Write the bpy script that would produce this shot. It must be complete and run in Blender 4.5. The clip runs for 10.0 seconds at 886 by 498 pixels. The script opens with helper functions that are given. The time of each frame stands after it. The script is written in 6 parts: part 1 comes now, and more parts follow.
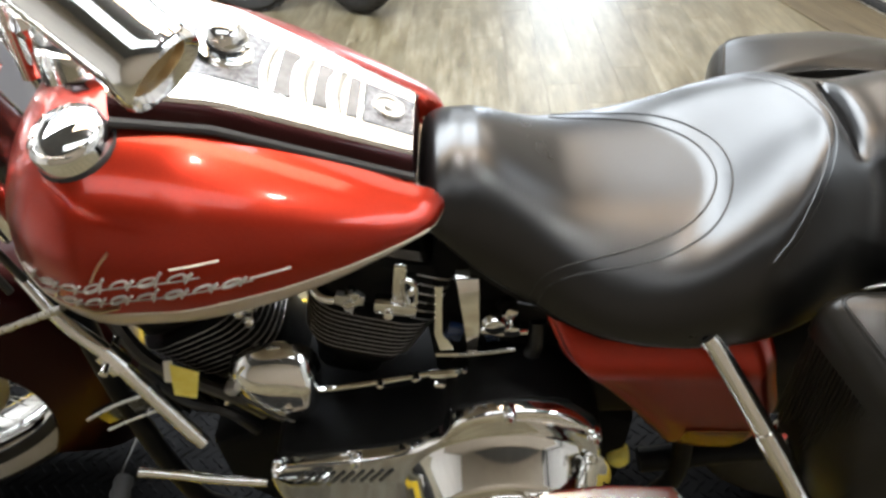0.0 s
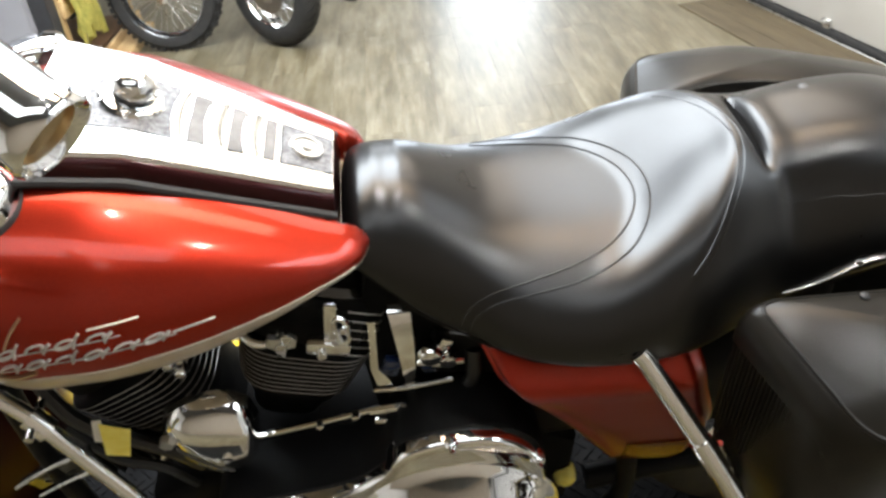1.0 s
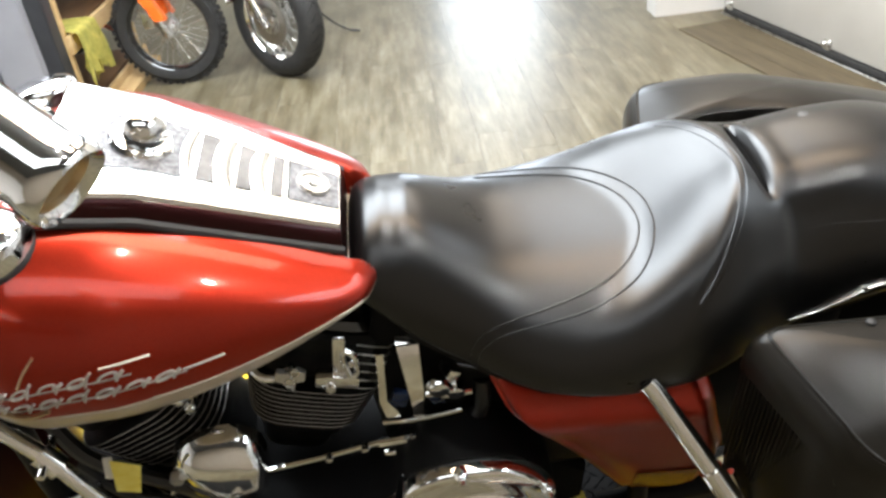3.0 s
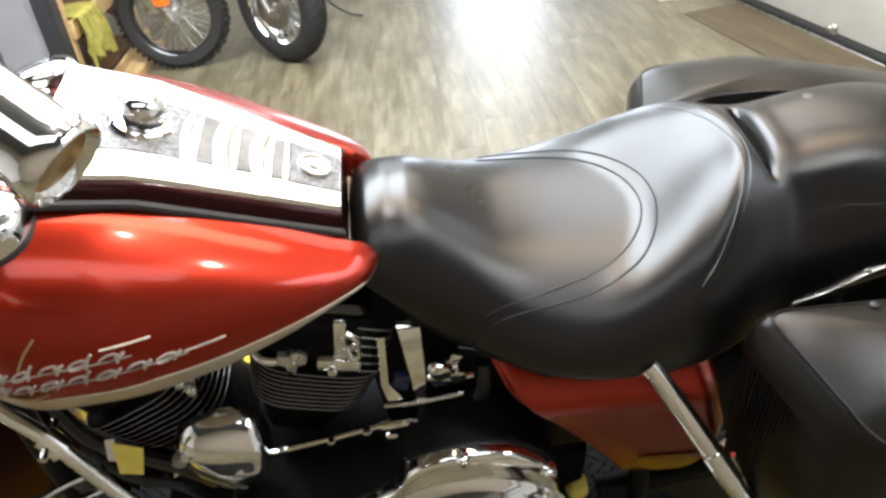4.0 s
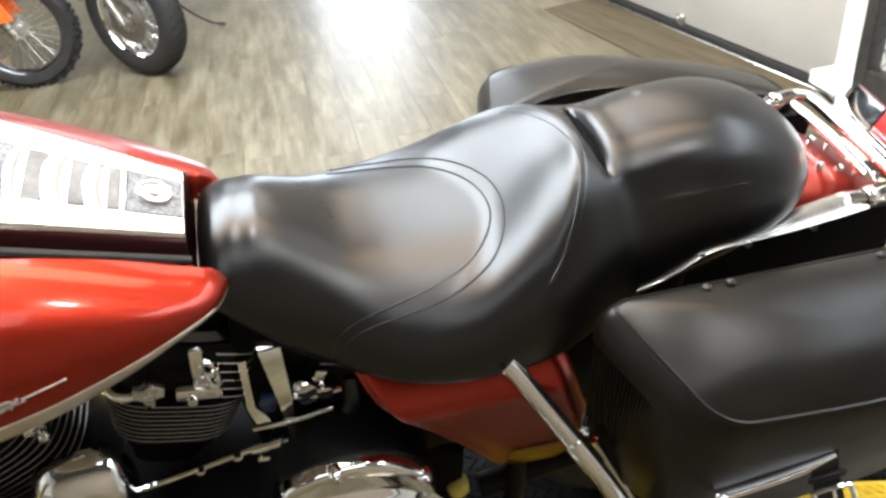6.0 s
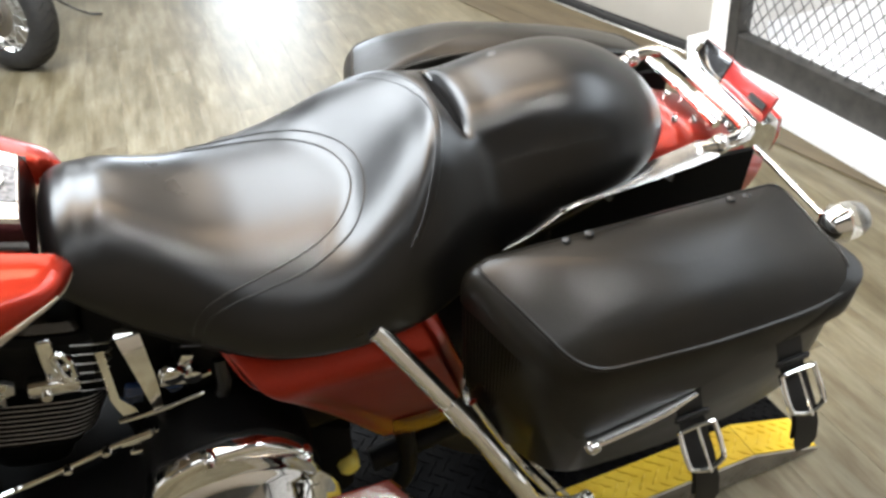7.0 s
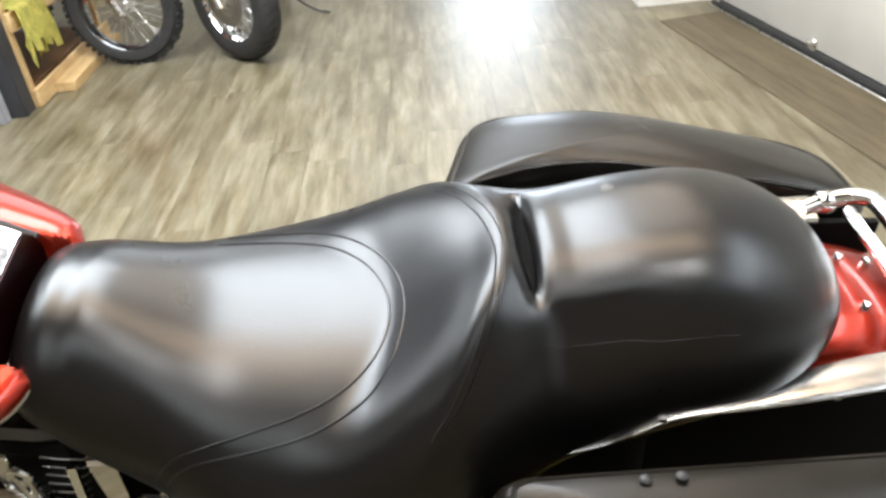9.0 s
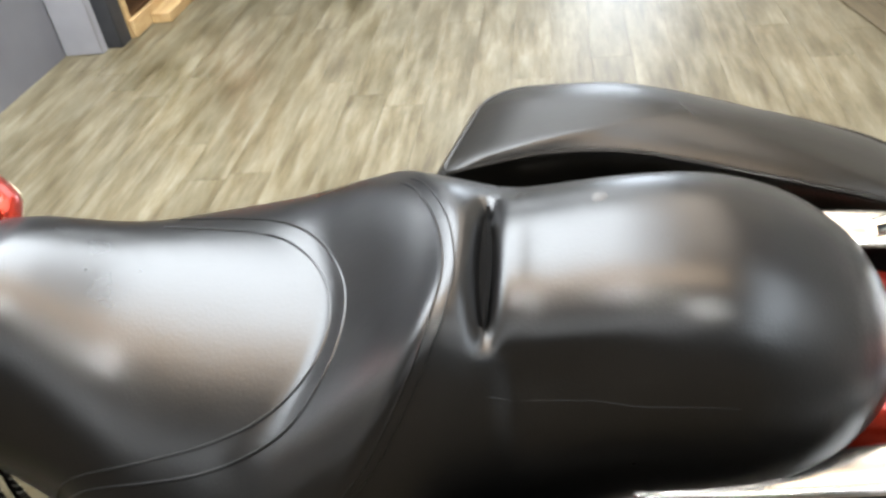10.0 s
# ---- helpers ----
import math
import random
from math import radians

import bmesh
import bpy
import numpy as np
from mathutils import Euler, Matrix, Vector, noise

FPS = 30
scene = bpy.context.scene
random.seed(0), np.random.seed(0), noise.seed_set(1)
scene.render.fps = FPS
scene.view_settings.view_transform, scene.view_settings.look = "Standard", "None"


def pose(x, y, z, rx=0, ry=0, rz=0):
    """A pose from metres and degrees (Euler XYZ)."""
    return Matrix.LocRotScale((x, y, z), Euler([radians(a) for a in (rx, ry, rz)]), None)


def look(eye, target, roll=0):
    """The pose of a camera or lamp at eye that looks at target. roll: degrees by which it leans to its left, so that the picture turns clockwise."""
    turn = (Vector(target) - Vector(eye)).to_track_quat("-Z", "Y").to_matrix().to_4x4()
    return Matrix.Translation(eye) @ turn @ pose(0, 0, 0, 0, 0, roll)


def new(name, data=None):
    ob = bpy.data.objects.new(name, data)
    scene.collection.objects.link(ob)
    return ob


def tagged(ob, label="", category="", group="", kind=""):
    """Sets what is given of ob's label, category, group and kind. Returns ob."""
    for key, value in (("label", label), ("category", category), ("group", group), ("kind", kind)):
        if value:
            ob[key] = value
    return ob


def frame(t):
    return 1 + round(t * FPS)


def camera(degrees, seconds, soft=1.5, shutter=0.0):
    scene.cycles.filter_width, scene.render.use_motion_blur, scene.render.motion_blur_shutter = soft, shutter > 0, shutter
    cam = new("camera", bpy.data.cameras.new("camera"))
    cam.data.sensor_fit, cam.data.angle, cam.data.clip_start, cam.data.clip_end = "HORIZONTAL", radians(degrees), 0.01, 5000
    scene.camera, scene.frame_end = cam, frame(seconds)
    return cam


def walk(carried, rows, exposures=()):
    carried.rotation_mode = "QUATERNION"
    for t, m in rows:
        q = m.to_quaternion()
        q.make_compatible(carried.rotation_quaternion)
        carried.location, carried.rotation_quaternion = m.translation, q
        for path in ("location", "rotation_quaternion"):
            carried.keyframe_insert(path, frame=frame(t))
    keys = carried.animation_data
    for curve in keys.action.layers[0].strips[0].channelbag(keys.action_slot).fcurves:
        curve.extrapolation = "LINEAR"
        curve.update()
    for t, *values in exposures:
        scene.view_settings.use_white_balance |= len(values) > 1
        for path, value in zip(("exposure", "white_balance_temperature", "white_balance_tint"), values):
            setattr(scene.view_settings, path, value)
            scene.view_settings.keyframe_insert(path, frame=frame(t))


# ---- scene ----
cam = camera(58.7, 10.0, soft=3.0)
PATH = [
    (0, (0.0689, -0.8362, 1.3464), (-0.0349, 0.8011, 0.2025), -4.50),
    (0.5, (0.0675, -0.8309, 1.3554), (-0.0152, 0.8274, 0.2404), -4.20),
    (1, (0.0899, -0.8289, 1.3554), (0.1302, 0.8357, 0.2474), -5.80),
    (1.5, (0.0877, -0.8345, 1.3644), (0.1094, 0.8571, 0.2976), -6.60),
    (2, (0.0949, -0.8248, 1.3635), (0.0856, 0.8662, 0.2956), -7.50),
    (2.5, (0.0901, -0.8307, 1.3698), (0.1268, 0.8725, 0.3219), -6.80),
    (4, (0.0927, -0.8304, 1.3617), (0.1114, 0.8514, 0.2796), -7.10),
    (4.5, (0.0949, -0.8338, 1.3716), (0.1349, 0.8446, 0.2847), -6.30),
    (5, (0.1016, -0.8386, 1.3671), (0.1929, 0.8401, 0.2838), -6.20),
    (5.5, (0.1149, -0.8356, 1.3644), (0.2535, 0.8075, 0.2326), -7.00),
    (6, (0.1400, -0.8333, 1.3716), (0.4257, 0.8055, 0.2614), -6.60),
    (6.2, (0.1565, -0.8364, 1.3743), (0.4922, 0.8047, 0.2814), -7.00),
    (7.3, (0.2001, -0.8577, 1.3329), (0.6994, 0.6827, 0.1591), -6.10),
    (7.5, (0.2010, -0.8585, 1.3338), (0.6760, 0.6871, 0.1567), -7.10),
    (8, (0.2958, -0.8770, 1.3509), (0.4838, 0.7978, 0.2740), -2.40),
    (8.5, (0.3644, -0.7967, 1.3455), (0.2531, 0.8787, 0.2588), -7.00),
    (9, (0.4121, -0.6161, 1.3347), (0.3889, 1.0520, 0.2315), -6.00),
    (9.5, (0.4418, -0.5248, 1.3113), (0.3895, 1.0764, 0.1140), -9.30),
    (10, (0.5395, -0.4662, 1.2951), (0.2311, 1.1023, 0.0931), -8.30),
]
walk(cam, [(t, look(eye, target, roll)) for t, eye, target, roll in PATH])

# ---------------------------------------------------------------- world and light
world = bpy.data.worlds.new("world")
scene.world = world
world.use_nodes = True
wn = world.node_tree.nodes
sky = wn.new("ShaderNodeTexSky")
sky.sky_type, sky.sun_disc = "NISHITA", False
sky.sun_elevation, sky.sun_rotation = radians(35), radians(60)
world.node_tree.links.new(sky.outputs[0], wn["Background"].inputs[0])
wn["Background"].inputs[1].default_value = 0.1
scene.view_settings.exposure = 0.0


def area_lamp(name, eye, target, sx, sy, power, colour=(1, 1, 1), spread=180):
    d = bpy.data.lights.new(name, "AREA")
    d.shape, d.size, d.size_y, d.energy, d.color, d.spread = "RECTANGLE", sx, sy, power, colour, radians(spread)
    ob = new(name, d)
    ob.matrix_world = look(eye, target)
    return ob


def spot_lamp(name, eye, power, radius, colour=(1, 0.97, 0.94)):
    d = bpy.data.lights.new(name, "POINT")
    d.energy, d.shadow_soft_size, d.color = power, radius, colour
    ob = new(name, d)
    ob.location = eye
    return ob


# ---------------------------------------------------------------- materials
def mat(name, base, rough=0.5, metal=0.0, coat=0.0, coat_rough=0.05, spec=0.5):
    m = bpy.data.materials.new(name)
    m.use_nodes = True
    b = m.node_tree.nodes["Principled BSDF"]
    b.inputs["Base Color"].default_value = (*base, 1)
    b.inputs["Roughness"].default_value = rough
    b.inputs["Metallic"].default_value = metal
    b.inputs["Coat Weight"].default_value = coat
    b.inputs["Coat Roughness"].default_value = coat_rough
    b.inputs["Specular IOR Level"].default_value = spec
    return m


def nodes_of(m):
    nt = m.node_tree
    return nt.nodes, nt.links, nt.nodes["Principled BSDF"]


def coords(m, scale=(1, 1, 1), kind="Object"):
    n, l, b = nodes_of(m)
    tc, mp = n.new("ShaderNodeTexCoord"), n.new("ShaderNodeMapping")
    mp.inputs["Scale"].default_value = scale
    l.new(tc.outputs[kind], mp.inputs["Vector"])
    return mp.outputs["Vector"]


def noise_node(m, vec, scale, detail=4, rough=0.55):
    n, l, b = nodes_of(m)
    t = n.new("ShaderNodeTexNoise")
    t.inputs["Scale"].default_value, t.inputs["Detail"].default_value, t.inputs["Roughness"].default_value = scale, detail, rough
    l.new(vec, t.inputs["Vector"])
    return t.outputs["Fac"]


def ramp(m, fac, stops):
    n, l, b = nodes_of(m)
    r = n.new("ShaderNodeValToRGB")
    while len(r.color_ramp.elements) < len(stops):
        r.color_ramp.elements.new(0.5)
    for e, (p, c) in zip(r.color_ramp.elements, stops):
        e.position, e.color = p, (*c, 1) if len(c) == 3 else c
    l.new(fac, r.inputs["Fac"])
    return r.outputs["Color"]


def mixed(m, fac, a, b_, kind="MIX"):
    n, l, b = nodes_of(m)
    x = n.new("ShaderNodeMix")
    x.data_type, x.blend_type = "RGBA", kind
    for i, v in ((0, fac), (6, a), (7, b_)):
        if isinstance(v, (int, float)):
            x.inputs[i].default_value = v
        elif isinstance(v, tuple):
            x.inputs[i].default_value = (*v, 1)
        else:
            l.new(v, x.inputs[i])
    return x.outputs[2]


def bump(m, height, strength, dist=0.001):
    n, l, b = nodes_of(m)
    u = n.new("ShaderNodeBump")
    u.inputs["Strength"].default_value, u.inputs["Distance"].default_value = strength, dist
    l.new(height, u.inputs["Height"])
    l.new(u.outputs["Normal"], b.inputs["Normal"])


def wear(m, scale, lo, hi):
    """Roughness that wanders between lo and hi."""
    n, l, b = nodes_of(m)
    f = noise_node(m, coords(m), scale, 5, 0.6)
    r = n.new("ShaderNodeMapRange")
    r.inputs["From Min"].default_value, r.inputs["From Max"].default_value = 0.3, 0.7
    r.inputs["To Min"].default_value, r.inputs["To Max"].default_value = lo, hi
    l.new(f, r.inputs["Value"])
    l.new(r.outputs["Result"], b.inputs["Roughness"])


def tint(m, scale, a, b_, detail=4):
    """Base colour that wanders between two tones."""
    n, l, b = nodes_of(m)
    f = noise_node(m, coords(m), scale, detail)
    l.new(ramp(m, f, ((0.32, a), (0.68, b_))), b.inputs["Base Color"])


def make_paint(name, deep, light):
    """Candy paint: fine metal flake under a clear coat."""
    m = mat(name, deep, 0.30, 0.85, 0.45, 0.08)
    n, l, b = nodes_of(m)
    v = coords(m)
    f = noise_node(m, v, 1400, 1)
    l.new(ramp(m, f, ((0.3, deep), (0.75, light))), b.inputs["Base Color"])
    wear(m, 5, 0.29, 0.33)
    return m


RED = make_paint("candy_red_paint", (0.25, 0.012, 0.003), (0.36, 0.024, 0.007))
# red paint darkened to near black, with the front fender's shade in it
DARKENEDRED = make_paint("darkened_red_paint", (0.016, 0.0010, 0.0010), (0.025, 0.0016, 0.0016))
nodes_of(DARKENEDRED)[2].inputs["Coat Weight"].default_value = 0.15
CREAM = mat("cream_paint", (0.50, 0.42, 0.32), 0.35, 0, 0.8, 0.05)
tint(CREAM, 18, (0.46, 0.38, 0.28), (0.55, 0.47, 0.36))
CHROME = mat("chrome", (0.83, 0.83, 0.82), 0.05, 1)
wear(CHROME, 14, 0.03, 0.10)
RAILMETAL = mat("hazed_chrome", (0.55, 0.53, 0.50), 0.2, 1)
wear(RAILMETAL, 22, 0.16, 0.28)
SATIN = mat("satin_aluminium", (0.62, 0.62, 0.60), 0.3, 1)
wear(SATIN, 60, 0.2, 0.4)
DULL = mat("dull_bright_metal", (0.36, 0.35, 0.33), 0.45, 1)
wear(DULL, 40, 0.3, 0.55)


def make_leather(name, a, b_, lo, hi, grain=420.0, gloss=0.5):
    m = mat(name, a, 0.4, 0, 0, spec=gloss)
    n, l, b = nodes_of(m)
    v = coords(m)
    tint(m, 9, a, b_)
    wear(m, 11, lo, hi)
    vo = n.new("ShaderNodeTexVoronoi")
    vo.inputs["Scale"].default_value = grain
    l.new(v, vo.inputs["Vector"])
    fold = noise_node(m, coords(m, (1, 2.2, 1)), 28, 6, 0.62)
    add = n.new("ShaderNodeMath")
    add.operation = "MULTIPLY_ADD"
    add.inputs[1].default_value = 2.2
    l.new(fold, add.inputs[0])
    l.new(vo.outputs["Distance"], add.inputs[2])
    bump(m, add.outputs[0], 0.16, 0.0004)
    return m


LEATHER = make_leather("black_seat_vinyl", (0.0016, 0.0016, 0.0016), (0.0034, 0.0031, 0.0028), 0.27, 0.335, gloss=0.50)
BAGHIDE = make_leather("black_saddlebag_leather", (0.004, 0.0034, 0.0024), (0.009, 0.0076, 0.0052), 0.28, 0.37, 300, 0.27)
STRAP = make_leather("black_strap_leather", (0.003, 0.003, 0.003), (0.006, 0.006, 0.0055), 0.45, 0.6, 350)
MATTBLACK = mat("matt_black_plastic", (0.006, 0.006, 0.006), 0.75, spec=0.08)
SLOTSHADE = mat("slot_shade_black", (0.003, 0.003, 0.003), 0.9, spec=0.1)
BLACK = mat("black_wrinkle_paint", (0.003, 0.003, 0.003), 0.5, spec=0.16)
bump(BLACK, noise_node(BLACK, coords(BLACK), 700, 3), 0.3, 0.0005)
wear(BLACK, 20, 0.42, 0.6)
GLOSSBLACK = mat("gloss_black_paint", (0.008, 0.008, 0.008), 0.12, 0, 1, 0.03)
wear(GLOSSBLACK, 12, 0.1, 0.2)
RUBBER = mat("black_rubber", (0.015, 0.015, 0.015), 0.7)
tint(RUBBER, 30, (0.012, 0.012, 0.012), (0.022, 0.021, 0.02))
WHITEWALL = mat("whitewall_rubber", (0.62, 0.60, 0.55), 0.55)
tint(WHITEWALL, 20, (0.42, 0.40, 0.35), (0.52, 0.50, 0.45))
YELLOWTAG = mat("yellow_card", (0.80, 0.62, 0.05), 0.6)
tint(YELLOWTAG, 60, (0.88, 0.72, 0.10), (0.95, 0.84, 0.22))
PAPER = mat("white_card", (0.75, 0.74, 0.70), 0.6)
AMBER = mat("amber_gloss", (0.34, 0.085, 0.006), 0.18, 0, 1)
REDLENS = mat("red_lens", (0.40, 0.012, 0.010), 0.08, 0, 1)
REFLECTEDRED = mat("reflected_fender_red", (0.30, 0.012, 0.010), 0.2, 0, 1.0)
tint(REFLECTEDRED, 30, (0.27, 0.010, 0.008), (0.33, 0.016, 0.012))
CLEAR = mat("clear_lens", (0.85, 0.85, 0.82), 0.05)
nodes_of(CLEAR)[2].inputs["Transmission Weight"].default_value = 0.9
GAUGE = mat("speckled_panel_paint", (0.15, 0.15, 0.155), 0.5, 0.0, spec=0.3)
tint(GAUGE, 190, (0.05, 0.05, 0.053), (0.24, 0.24, 0.25), 2)
REFLECTGREY = mat("grey_ceiling_reflection", (0.15, 0.145, 0.14), 0.5, 0.0, spec=0.2)
tint(REFLECTGREY, 60, (0.11, 0.105, 0.10), (0.20, 0.19, 0.185))
SNAP = mat("grey_snap", (0.06, 0.06, 0.06), 0.6)
SILVER = mat("bright_satin_chrome", (0.86, 0.86, 0.85), 0.22, 1)
wear(SILVER, 30, 0.16, 0.28)
SCRIPT = mat("silver_script_paint", (0.50, 0.47, 0.42), 0.32, 0.3, 0.4)
tint(SCRIPT, 40, (0.44, 0.41, 0.36), (0.58, 0.55, 0.50))
FINEDGE = mat("machined_fin_edge", (0.34, 0.33, 0.315), 0.45, 1)
wear(FINEDGE, 40, 0.35, 0.55)
BRASS = mat("warm_emblem_metal", (0.55, 0.43, 0.26), 0.3, 1)
ORANGE = mat("orange_plastic", (0.80, 0.13, 0.012), 0.35)
tint(ORANGE, 12, (0.74, 0.11, 0.01), (0.84, 0.16, 0.02))
BLUEPLASTIC = mat("dark_blue_plastic", (0.012, 0.024, 0.06), 0.25, 0, 0.5)
CABLE = mat("black_hose", (0.011, 0.011, 0.011), 0.35)


def make_plank_floor(name):
    """Washed grey-beige vinyl plank: long streaks with the plank, a tone for each plank."""
    m = mat(name, (0.4, 0.35, 0.26), 0.3)
    n, l, b = nodes_of(m)
    info = n.new("ShaderNodeObjectInfo")
    tc = n.new("ShaderNodeTexCoord")
    off = n.new("ShaderNodeVectorMath")
    off.operation = "SCALE"
    off.inputs["Scale"].default_value = 40.0
    comb = n.new("ShaderNodeCombineXYZ")
    for i in range(3):
        l.new(info.outputs["Random"], comb.inputs[i])
    l.new(comb.outputs[0], off.inputs[0])
    add = n.new("ShaderNodeVectorMath")
    l.new(tc.outputs["Object"], add.inputs[0])
    l.new(off.outputs[0], add.inputs[1])
    mp = n.new("ShaderNodeMapping")
    mp.inputs["Scale"].default_value = (17, 2.0, 1)
    l.new(add.outputs[0], mp.inputs["Vector"])
    mp2 = n.new("ShaderNodeMapping")
    mp2.inputs["Scale"].default_value = (5, 1.6, 1)
    l.new(add.outputs[0], mp2.inputs["Vector"])
    streak = noise_node(m, mp.outputs[0], 1.6, 8, 0.68)
    cloud = noise_node(m, mp2.outputs[0], 1.6, 5, 0.6)
    c1 = ramp(m, streak, ((0.26, (0.050, 0.036, 0.016)), (0.45, (0.120, 0.100, 0.060)), (0.60, (0.168, 0.150, 0.104)), (0.80, (0.228, 0.215, 0.172))))
    c2 = ramp(m, cloud, ((0.32, (0.54, 0.51, 0.42)), (0.66, (1.22, 1.22, 1.22))))
    c3 = mixed(m, 0.75, c1, c2, "MULTIPLY")
    tone = ramp(m, info.outputs["Random"], ((0.0, (0.86, 0.85, 0.82)), (0.5, (0.95, 0.95, 0.93)), (1.0, (1.06, 1.06, 1.05))))
    l.new(mixed(m, 0.8, c3, tone, "MULTIPLY"), b.inputs["Base Color"])
    r = n.new("ShaderNodeMapRange")
    r.inputs["To Min"].default_value, r.inputs["To Max"].default_value = 0.28, 0.46
    l.new(streak, r.inputs["Value"])
    l.new(r.outputs[0], b.inputs["Roughness"])
    bump(m, streak, 0.12, 0.001)
    return m


PLANK = make_plank_floor("vinyl_plank")
SUBFLOOR = mat("dark_subfloor", (0.06, 0.05, 0.04), 0.8)
WALLPAINT = mat("white_wall_paint", (0.72, 0.70, 0.66), 0.6)
tint(WALLPAINT, 3, (0.58, 0.56, 0.53), (0.65, 0.63, 0.60))
bump(WALLPAINT, noise_node(WALLPAINT, coords(WALLPAINT), 160, 3), 0.12, 0.001)
DOORPAINT = mat("off_white_door_paint", (0.62, 0.58, 0.51), 0.45)
tint(DOORPAINT, 2.5, (0.37, 0.35, 0.31), (0.42, 0.40, 0.36))
TRIMWHITE = mat("white_trim_paint", (0.80, 0.80, 0.80), 0.4)
tint(TRIMWHITE, 5, (0.74, 0.74, 0.74), (0.83, 0.83, 0.84))
CEIL = mat("grey_ceiling_paint", (0.1, 0.1, 0.1), 0.8)
tint(CEIL, 2, (0.085, 0.085, 0.085), (0.11, 0.11, 0.107))
GREYWALL = mat("grey_partition_paint", (0.12, 0.12, 0.13), 0.6)
tint(GREYWALL, 3, (0.11, 0.11, 0.12), (0.13, 0.13, 0.14))
PALETRIM = mat("pale_trim_paint", (0.27, 0.27, 0.29), 0.5)
tint(PALETRIM, 5, (0.25, 0.25, 0.27), (0.29, 0.29, 0.31))
POSTGREY = mat("dark_grey_post_paint", (0.045, 0.047, 0.052), 0.5)
tint(POSTGREY, 12, (0.022, 0.023, 0.026), (0.032, 0.033, 0.037))
DARKSTEEL = mat("dark_steel", (0.045, 0.043, 0.04), 0.5, 0.4)
tint(DARKSTEEL, 20, (0.035, 0.034, 0.032), (0.06, 0.057, 0.052))


def make_wood(name, a, b_, scale=(3, 30, 30)):
    m = mat(name, a, 0.6)
    n, l, b = nodes_of(m)
    f = noise_node(m, coords(m, scale), 1.5, 7, 0.65)
    l.new(ramp(m, f, ((0.3, a), (0.7, b_))), b.inputs["Base Color"])
    bump(m, f, 0.25, 0.001)
    return m


PINE = make_wood("pale_pine", (0.38, 0.24, 0.10), (0.56, 0.40, 0.20), (14, 3, 14))
BROWNWOOD = make_wood("brown_stained_wood", (0.07, 0.032, 0.010), (0.14, 0.068, 0.022), (14, 3, 14))
STRIPWOOD = make_wood("dark_brown_plank", (0.046, 0.034, 0.017), (0.105, 0.080, 0.044), (16, 2, 16))
TAN_BOARDS = make_wood("tan_boards", (0.15, 0.120, 0.085), (0.23, 0.19, 0.14), (2, 2, 20))
CLOTH = mat("yellow_green_cloth", (0.48, 0.46, 0.12), 0.9)
tint(CLOTH, 22, (0.34, 0.33, 0.07), (0.66, 0.58, 0.15), 5)
bump(CLOTH, noise_node(CLOTH, coords(CLOTH), 260, 3), 0.5, 0.002)


def make_plate(name, a, b_, rough, metal=0.0, gloss=0.3):
    m = mat(name, a, rough, metal, spec=gloss)
    tint(m, 16, a, b_, 6)
    wear(m, 30, rough - 0.1, rough + 0.12)
    return m


PLATEBLACK = make_plate("black_tread_plate_paint", (0.0015, 0.0015, 0.0017), (0.004, 0.004, 0.0043), 0.55, gloss=0.04)
PLATEYELLOW = make_plate("yellow_tread_plate_paint", (0.58, 0.38, 0.015), (0.70, 0.50, 0.04), 0.42)
PLATEBARE = make_plate("bare_tread_plate", (0.22, 0.20, 0.17), (0.36, 0.34, 0.30), 0.4, 0.7)
LAMPGLOW = bpy.data.materials.new("lamp_glow")
LAMPGLOW.use_nodes = True
_b = LAMPGLOW.node_tree.nodes["Principled BSDF"]
_b.inputs["Emission Color"].default_value, _b.inputs["Emission Strength"].default_value = (1, 0.95, 0.88, 1), 14.0


def make_glow(name, colour, strength):
    m = bpy.data.materials.new(name)
    m.use_nodes = True
    b = m.node_tree.nodes["Principled BSDF"]
    b.inputs["Base Color"].default_value = (*colour, 1)
    b.inputs["Emission Color"].default_value, b.inputs["Emission Strength"].default_value = (*colour, 1), strength
    return m


# ---------------------------------------------------------------- mesh helpers
def finish(bm, name, material, smooth=True, angle=40):
    me = bpy.data.meshes.new(name)
    bmesh.ops.recalc_face_normals(bm, faces=bm.faces[:])
    bm.to_mesh(me)
    bm.free()
    for m in material if isinstance(material, (list, tuple)) else (material,):
        me.materials.append(m)
    if smooth:
        me.shade_smooth()
        me.set_sharp_from_angle(angle=radians(angle))
    return me


def part(name, bm, material, parent=None, label="", m=None, smooth=True, angle=40):
    ob = new(name, finish(bm, name, material, smooth, angle))
    if parent is not None:
        ob.parent = parent
    if m is not None:
        ob.matrix_basis = m
    if label:
        ob["label"] = label
    return ob


def thing(name, label, category, m=None, group="", kind=""):
    ob = new(name)
    ob.empty_display_size = 0.05
    if m is not None:
        ob.matrix_basis = m
    return tagged(ob, label, category, group, kind)


